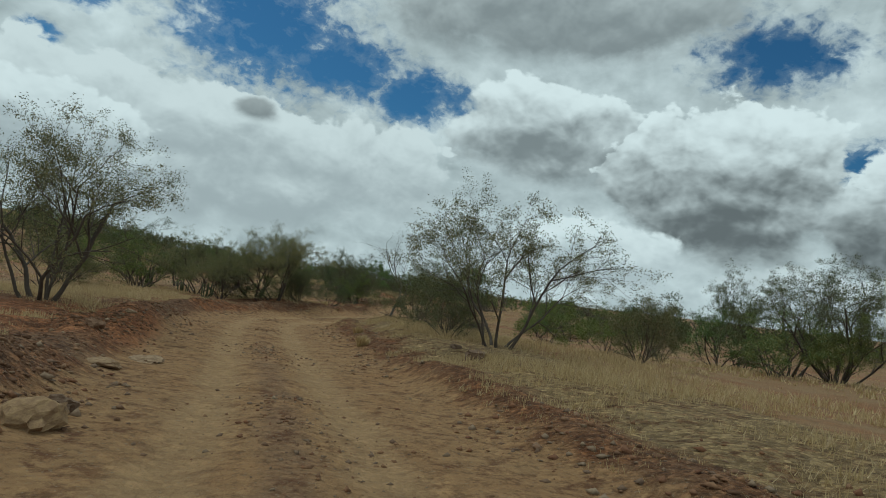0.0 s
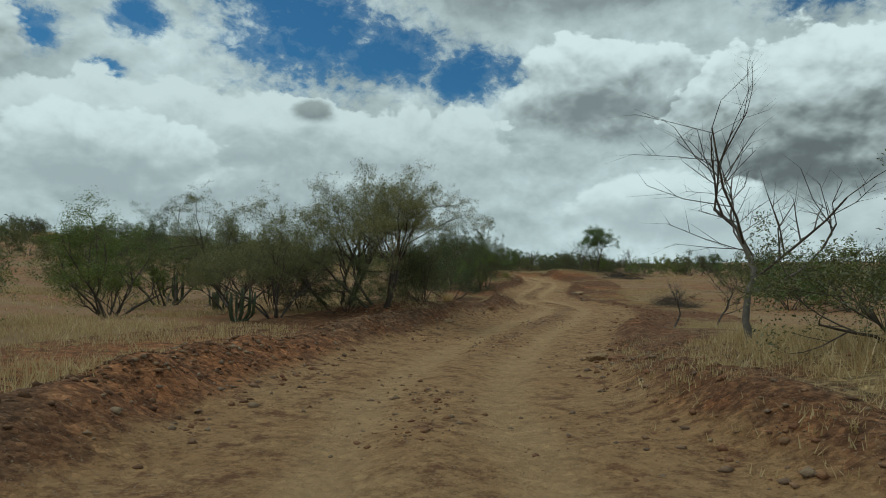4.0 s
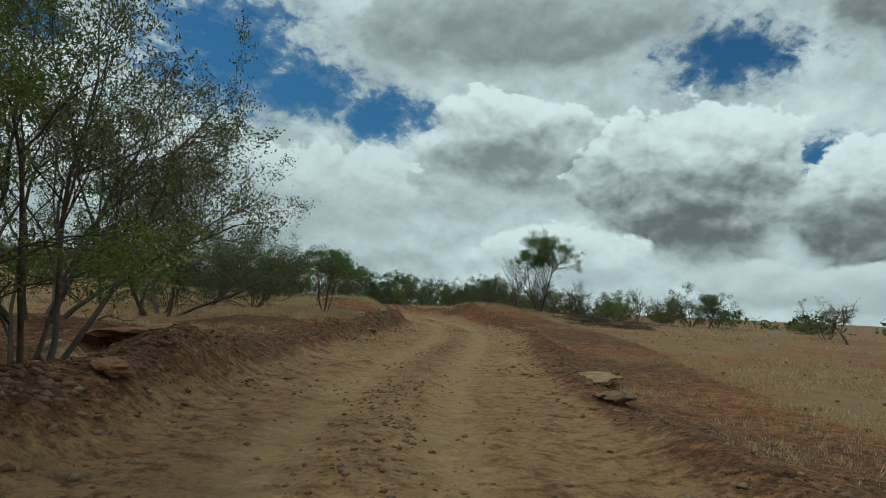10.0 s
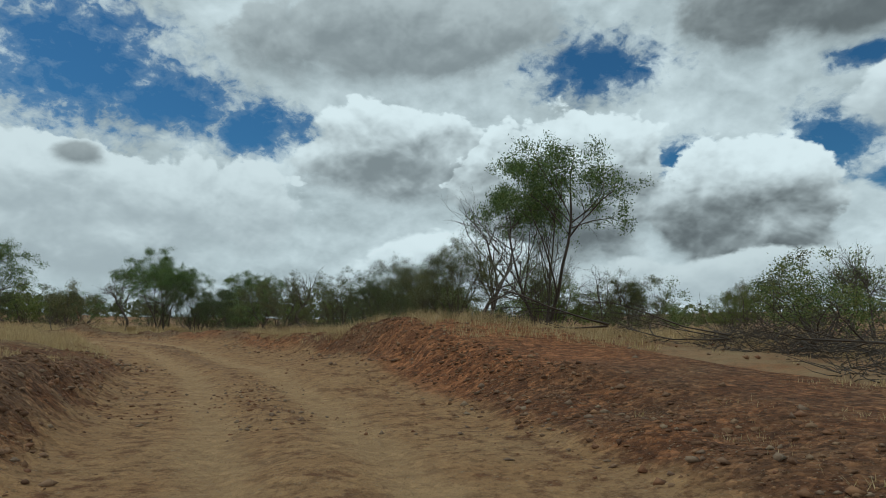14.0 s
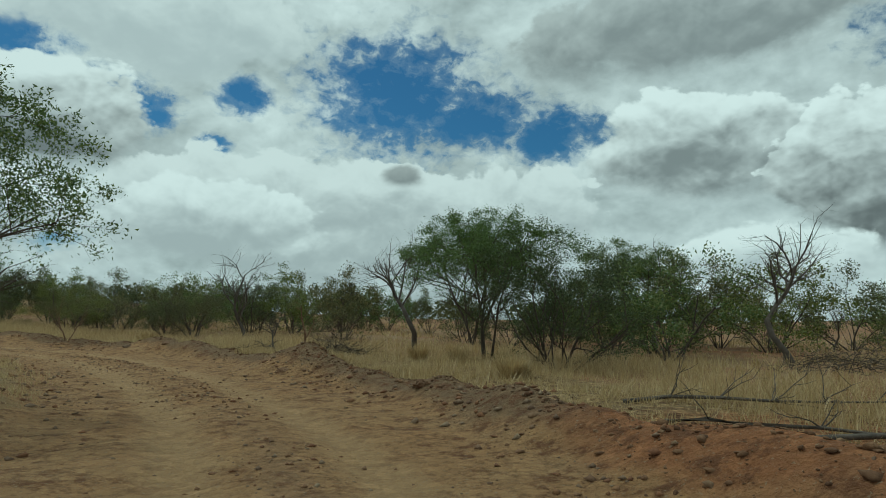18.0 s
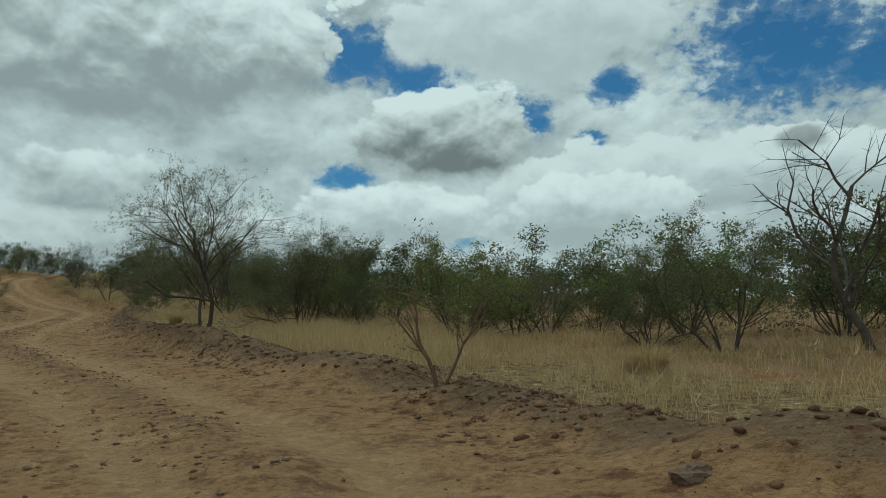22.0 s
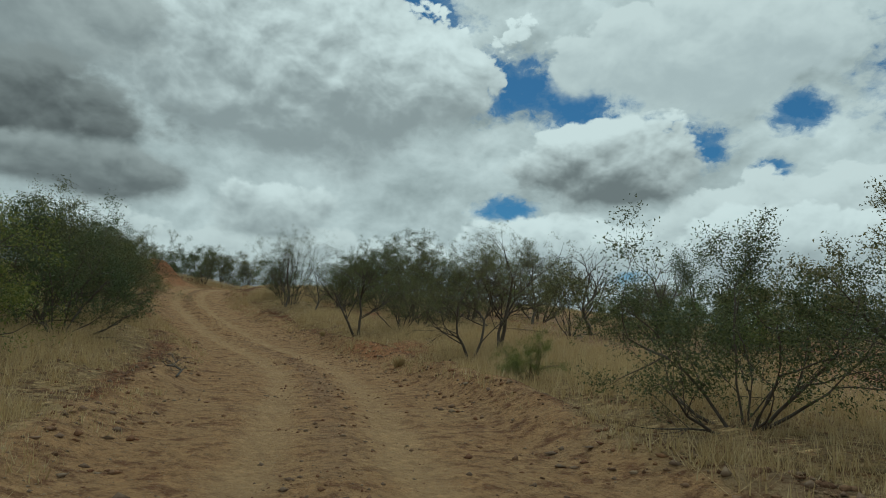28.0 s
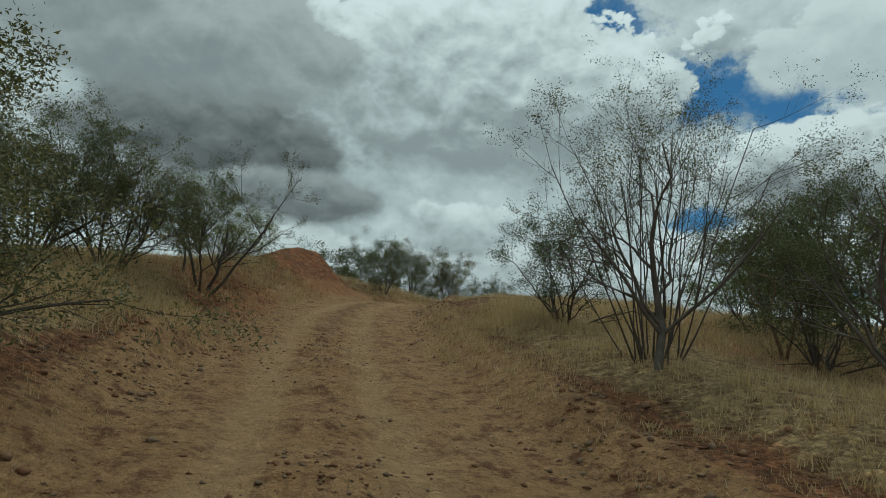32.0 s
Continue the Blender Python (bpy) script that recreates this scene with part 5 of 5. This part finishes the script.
def grass_spots(count, near, far, seed):
    rs = np.random.RandomState(seed)
    k = rs.randint(60, len(LINE), count)
    d = near + (far - near) * rs.beta(1.0, 1.6, count)
    d *= rs.choice((-1, 1), count)
    x = LINE[k, 0] + AHEAD[k, 1] * d + rs.normal(0, 0.3, count)
    y = LINE[k, 1] - AHEAD[k, 0] * d + rs.normal(0, 0.3, count)
    q = near_road(x, y)
    lat = q[:, 4]
    clump = waves(x / 2.2, y / 2.2, 31) + 0.6 * waves(x / 0.7, y / 0.7, 32)
    # the barren slope on the right before the bend carries short thin grass
    barren = step(38, 48, y) * step(112, 100, y) * (lat > 0)
    rich = step(108, 122, y)
    spoil = np.where(lat > 0, rich * step(-66, -50, x), 0)
    keep = (np.abs(lat) > 2.75 - 0.45 * rich + 0.7 * waves(q[:, 3] / 3, lat * 0 + 3 * np.sign(lat), 33) + 1.2 * spoil + 0.9 * (1 - rich) * np.where((lat > 0) & (y < 38), 0.1, 1.0)) & (clump > -0.25 - 0.5 * rich + 0.15 * barren - 0.35 * rich + rs.uniform(-0.3, 0.3, count))
    keep &= np.hypot(x + 118.0, y - 149.2) > 4.6
    tall = (0.55 + 0.45 * clump.clip(-0.6, 1)) * (0.55 + 0.45 * rich) * (1 - 0.45 * barren) * (0.45 + 0.55 * step(2.8, 5.0, np.abs(lat)))
    fringe = step(106, 110, y) * step(130, 124, y) * (lat > 3.8) * (lat < 6.5)
    keep |= (fringe > 0.5) & (rs.rand(count) < 0.45)
    return np.c_[x, y, np.maximum(tall, 0.6 * fringe).clip(0.18, 1.2)][keep]


grass("dry_grass", "pale dry straw-coloured grass on both sides of the track", grass_spots(105000, 2.4, 14, 1), 0.56, 11, 0.0075, 2, 0.7)
grass("distant_dry_grass", "pale dry grass farther from the track", grass_spots(60000, 10, 60, 4), 0.5, 5, 0.024, 5, 0.65)


# ---- stones ----
def stone_mesh(seed, squash):
    bm = bmesh.new()
    bmesh.ops.create_icosphere(bm, subdivisions=1, radius=1)
    rs = np.random.RandomState(seed)
    cuts = rs.normal(0, 1, (7, 3))
    cuts /= np.linalg.norm(cuts, axis=1)[:, None]
    deep = rs.uniform(0.25, 0.6, 7)
    for v in bm.verts:
        for c, d in zip(cuts, deep):
            over = v.co.dot(c) - d
            if over > 0:
                v.co -= Vector(c) * over
        v.co *= rs.uniform(0.93, 1.07)
        v.co.z *= squash
    me = bpy.data.meshes.new("stone")
    bm.to_mesh(me)
    bm.free()
    me.materials.append(STONE)
    return me


STONES = [stone_mesh(s, 0.55 + 0.05 * (s % 5)) for s in range(8)]


def stones_on_road():
    rs = np.random.RandomState(12)
    for _ in range(280):
        k = rs.randint(90, len(LINE) - 90)
        d, on = rs.choice((-1, 1)) * abs(rs.normal(3.2, 0.6)), rs.uniform(-0.3, 0.3)
        x, y = LINE[k, 0] + AHEAD[k, 1] * d + AHEAD[k, 0] * on, LINE[k, 1] - AHEAD[k, 0] * d + AHEAD[k, 1] * on
        size = 0.025 + 0.045 * rs.rand() ** 2
        ob = new("stone", STONES[rs.randint(8)])
        ob.parent = ROAD_OB
        ob.matrix_basis = pose(x, y, float(land(x, y)) + size * 0.25, rs.uniform(-15, 15), rs.uniform(-15, 15), rs.uniform(0, 360)) @ Matrix.Diagonal((size * rs.uniform(0.8, 1.5), size, size, 1))


def gravel():
    rs = np.random.RandomState(13)
    n = 64000
    k = rs.randint(70, len(LINE) - 40, n)
    d = rs.choice((-1, 1), n) * np.abs(rs.normal(2.8, 0.7, n))
    mid = rs.rand(n) < 0.3
    d = np.where(mid, rs.normal(-0.1, 0.42, n), d)
    x, y = LINE[k, 0] + AHEAD[k, 1] * d + rs.normal(0, 0.25, n), LINE[k, 1] - AHEAD[k, 0] * d + rs.normal(0, 0.25, n)
    # stones strewn over the barren slope
    strewn = (rs.rand(n) < 0.3) & (LINE[k, 1] > 42) & (LINE[k, 1] < 112) & ~mid
    out = rs.uniform(3, 15, n)
    d = np.where(strewn, out, d)
    x, y = np.where(strewn, LINE[k, 0] + AHEAD[k, 1] * d, x), np.where(strewn, LINE[k, 1] - AHEAD[k, 0] * d, y)
    keep = waves(x / 1.3, y / 1.3, 41) + 0.5 * waves(x / 0.4, y / 0.4, 42) > rs.uniform(-0.5, 0.6, n)
    x, y = x[keep], y[keep]
    n = len(x)
    z = land(x, y) + 0.03
    size = 0.012 + 0.06 * rs.rand(n) ** 3 * np.where(np.abs(d[keep]) > 2.0, 1.0, 0.55)
    corner = np.array([(1, 0, 0), (0, 1, 0), (-1, 0, 0), (0, -1, 0), (0, 0, 0.6), (0, 0, -0.6)])
    tri = np.array([(0, 1, 4), (1, 2, 4), (2, 3, 4), (3, 0, 4), (1, 0, 5), (2, 1, 5), (3, 2, 5), (0, 3, 5)])
    v = corner[None] * rs.uniform(0.6, 1.4, (n, 6, 1)) + rs.normal(0, 0.16, (n, 6, 3))
    a = rs.uniform(0, 6.283, (n, 1))
    v = np.stack([v[..., 0] * np.cos(a) - v[..., 1] * np.sin(a), v[..., 0] * np.sin(a) + v[..., 1] * np.cos(a), v[..., 2]], -1)
    v = v * size[:, None, None] + np.c_[x, y, z + size * 0.15][:, None]
    f = tri[None] + 6 * np.arange(n)[:, None, None]
    tagged(new("gravel", mesh_of("gravel", v.reshape(-1, 3), f.reshape(-1, 3), STONE)), "loose broken gravel along the track", "gravel", kind="stuff")



def spoil_clods():
    """Broken clods and stones heaped on the loose banks beside the track."""
    rs = np.random.RandomState(23)
    n = 150000
    k = rs.randint(70, len(LINE) - 30, n)
    x0, y0 = LINE[k, 0], LINE[k, 1]
    left = rs.rand(n) < 0.5
    d = np.where(left, -1, 1) * (3.35 + np.abs(rs.normal(0, 0.5, n)) * rs.choice((-1, 1), n, p=(0.4, 0.6)))
    strong = 0.55 * np.where(left, 1.6 * step(114, 104, y0) + 0.5 * step(-92, -100, x0) + 0.12, step(114, 124, y0) * step(-66, -50, x0) + 1.2 * step(98, 104, y0) * step(124, 116, y0) + 0.3 * step(44, 60, y0) * step(124, 112, y0) + 0.10)
    on = rs.uniform(-0.3, 0.3, n)
    x, y = x0 + AHEAD[k, 1] * d + AHEAD[k, 0] * on, y0 - AHEAD[k, 0] * d + AHEAD[k, 1] * on
    heap = waves(x / 1.1, y / 1.1, 61)
    keep = rs.rand(n) < strong * (0.35 + 0.8 * np.clip(heap + 0.3, 0, 1))
    x, y = x[keep], y[keep]
    n = len(x)
    size = 0.010 + 0.05 * rs.rand(n) ** 4
    z = land(x, y) + 0.03 + size * 0.1
    bm = bmesh.new()
    bmesh.ops.create_icosphere(bm, subdivisions=1, radius=1)
    corner = np.array([v.co for v in bm.verts])
    tri = np.array([[v.index for v in f.verts] for f in bm.faces])
    bm.free()
    m = len(corner)
    v = corner[None] * rs.uniform(0.45, 1.3, (n, m, 1)) * rs.uniform(0.5, 1.4, (n, 1, 3))
    a = rs.uniform(0, 6.283, (n, 1))
    v = np.stack([v[..., 0] * np.cos(a) - v[..., 1] * np.sin(a), v[..., 0] * np.sin(a) + v[..., 1] * np.cos(a), v[..., 2] * 0.6], -1)
    v = v * size[:, None, None] + np.c_[x, y, z][:, None]
    f = tri[None] + m * np.arange(n)[:, None, None]
    tagged(new("clods", mesh_of("clods", v.reshape(-1, 3), f.reshape(-1, 3), CLOD)), "broken dark brown clods heaped along the track's edge", "clods", kind="stuff")


def distant_scrub():
    """Low woods far off, as clumps of leaves and twigs."""
    rs = np.random.RandomState(17)
    n = 900
    a, far = rs.uniform(0, 6.283, n), 120 + 330 * rs.rand(n) ** 1.3
    x, y = -35 + np.cos(a) * far, 85 + np.sin(a) * far
    keep = np.abs(near_road(x, y)[:, 4]) > 60
    x, y = x[keep], y[keep]
    z, r = land(x, y, False), rs.uniform(1.6, 3.0, keep.sum())
    m = 70
    p = rs.normal(0, 1, (len(x), m, 3))
    p /= np.linalg.norm(p, axis=2)[..., None]
    p *= rs.uniform(0.45, 1.0, (len(x), m, 1)) * r[:, None, None] * (1.3, 1.3, 0.75)
    p += np.c_[x, y, z + r * 0.75][:, None]
    v, q = leaf_cards(p.reshape(-1, 3), rs.normal(0, 1, (len(x) * m, 3)), 1, 0.75, 0.05, 3, 0.7, True)
    tagged(new("distant_scrub", mesh_of("distant_scrub", v, q, GREEN)), "distant dark green dryland scrub", "scrub", kind="stuff")


distant_scrub()
stones_on_road()
gravel()
spoil_clods()
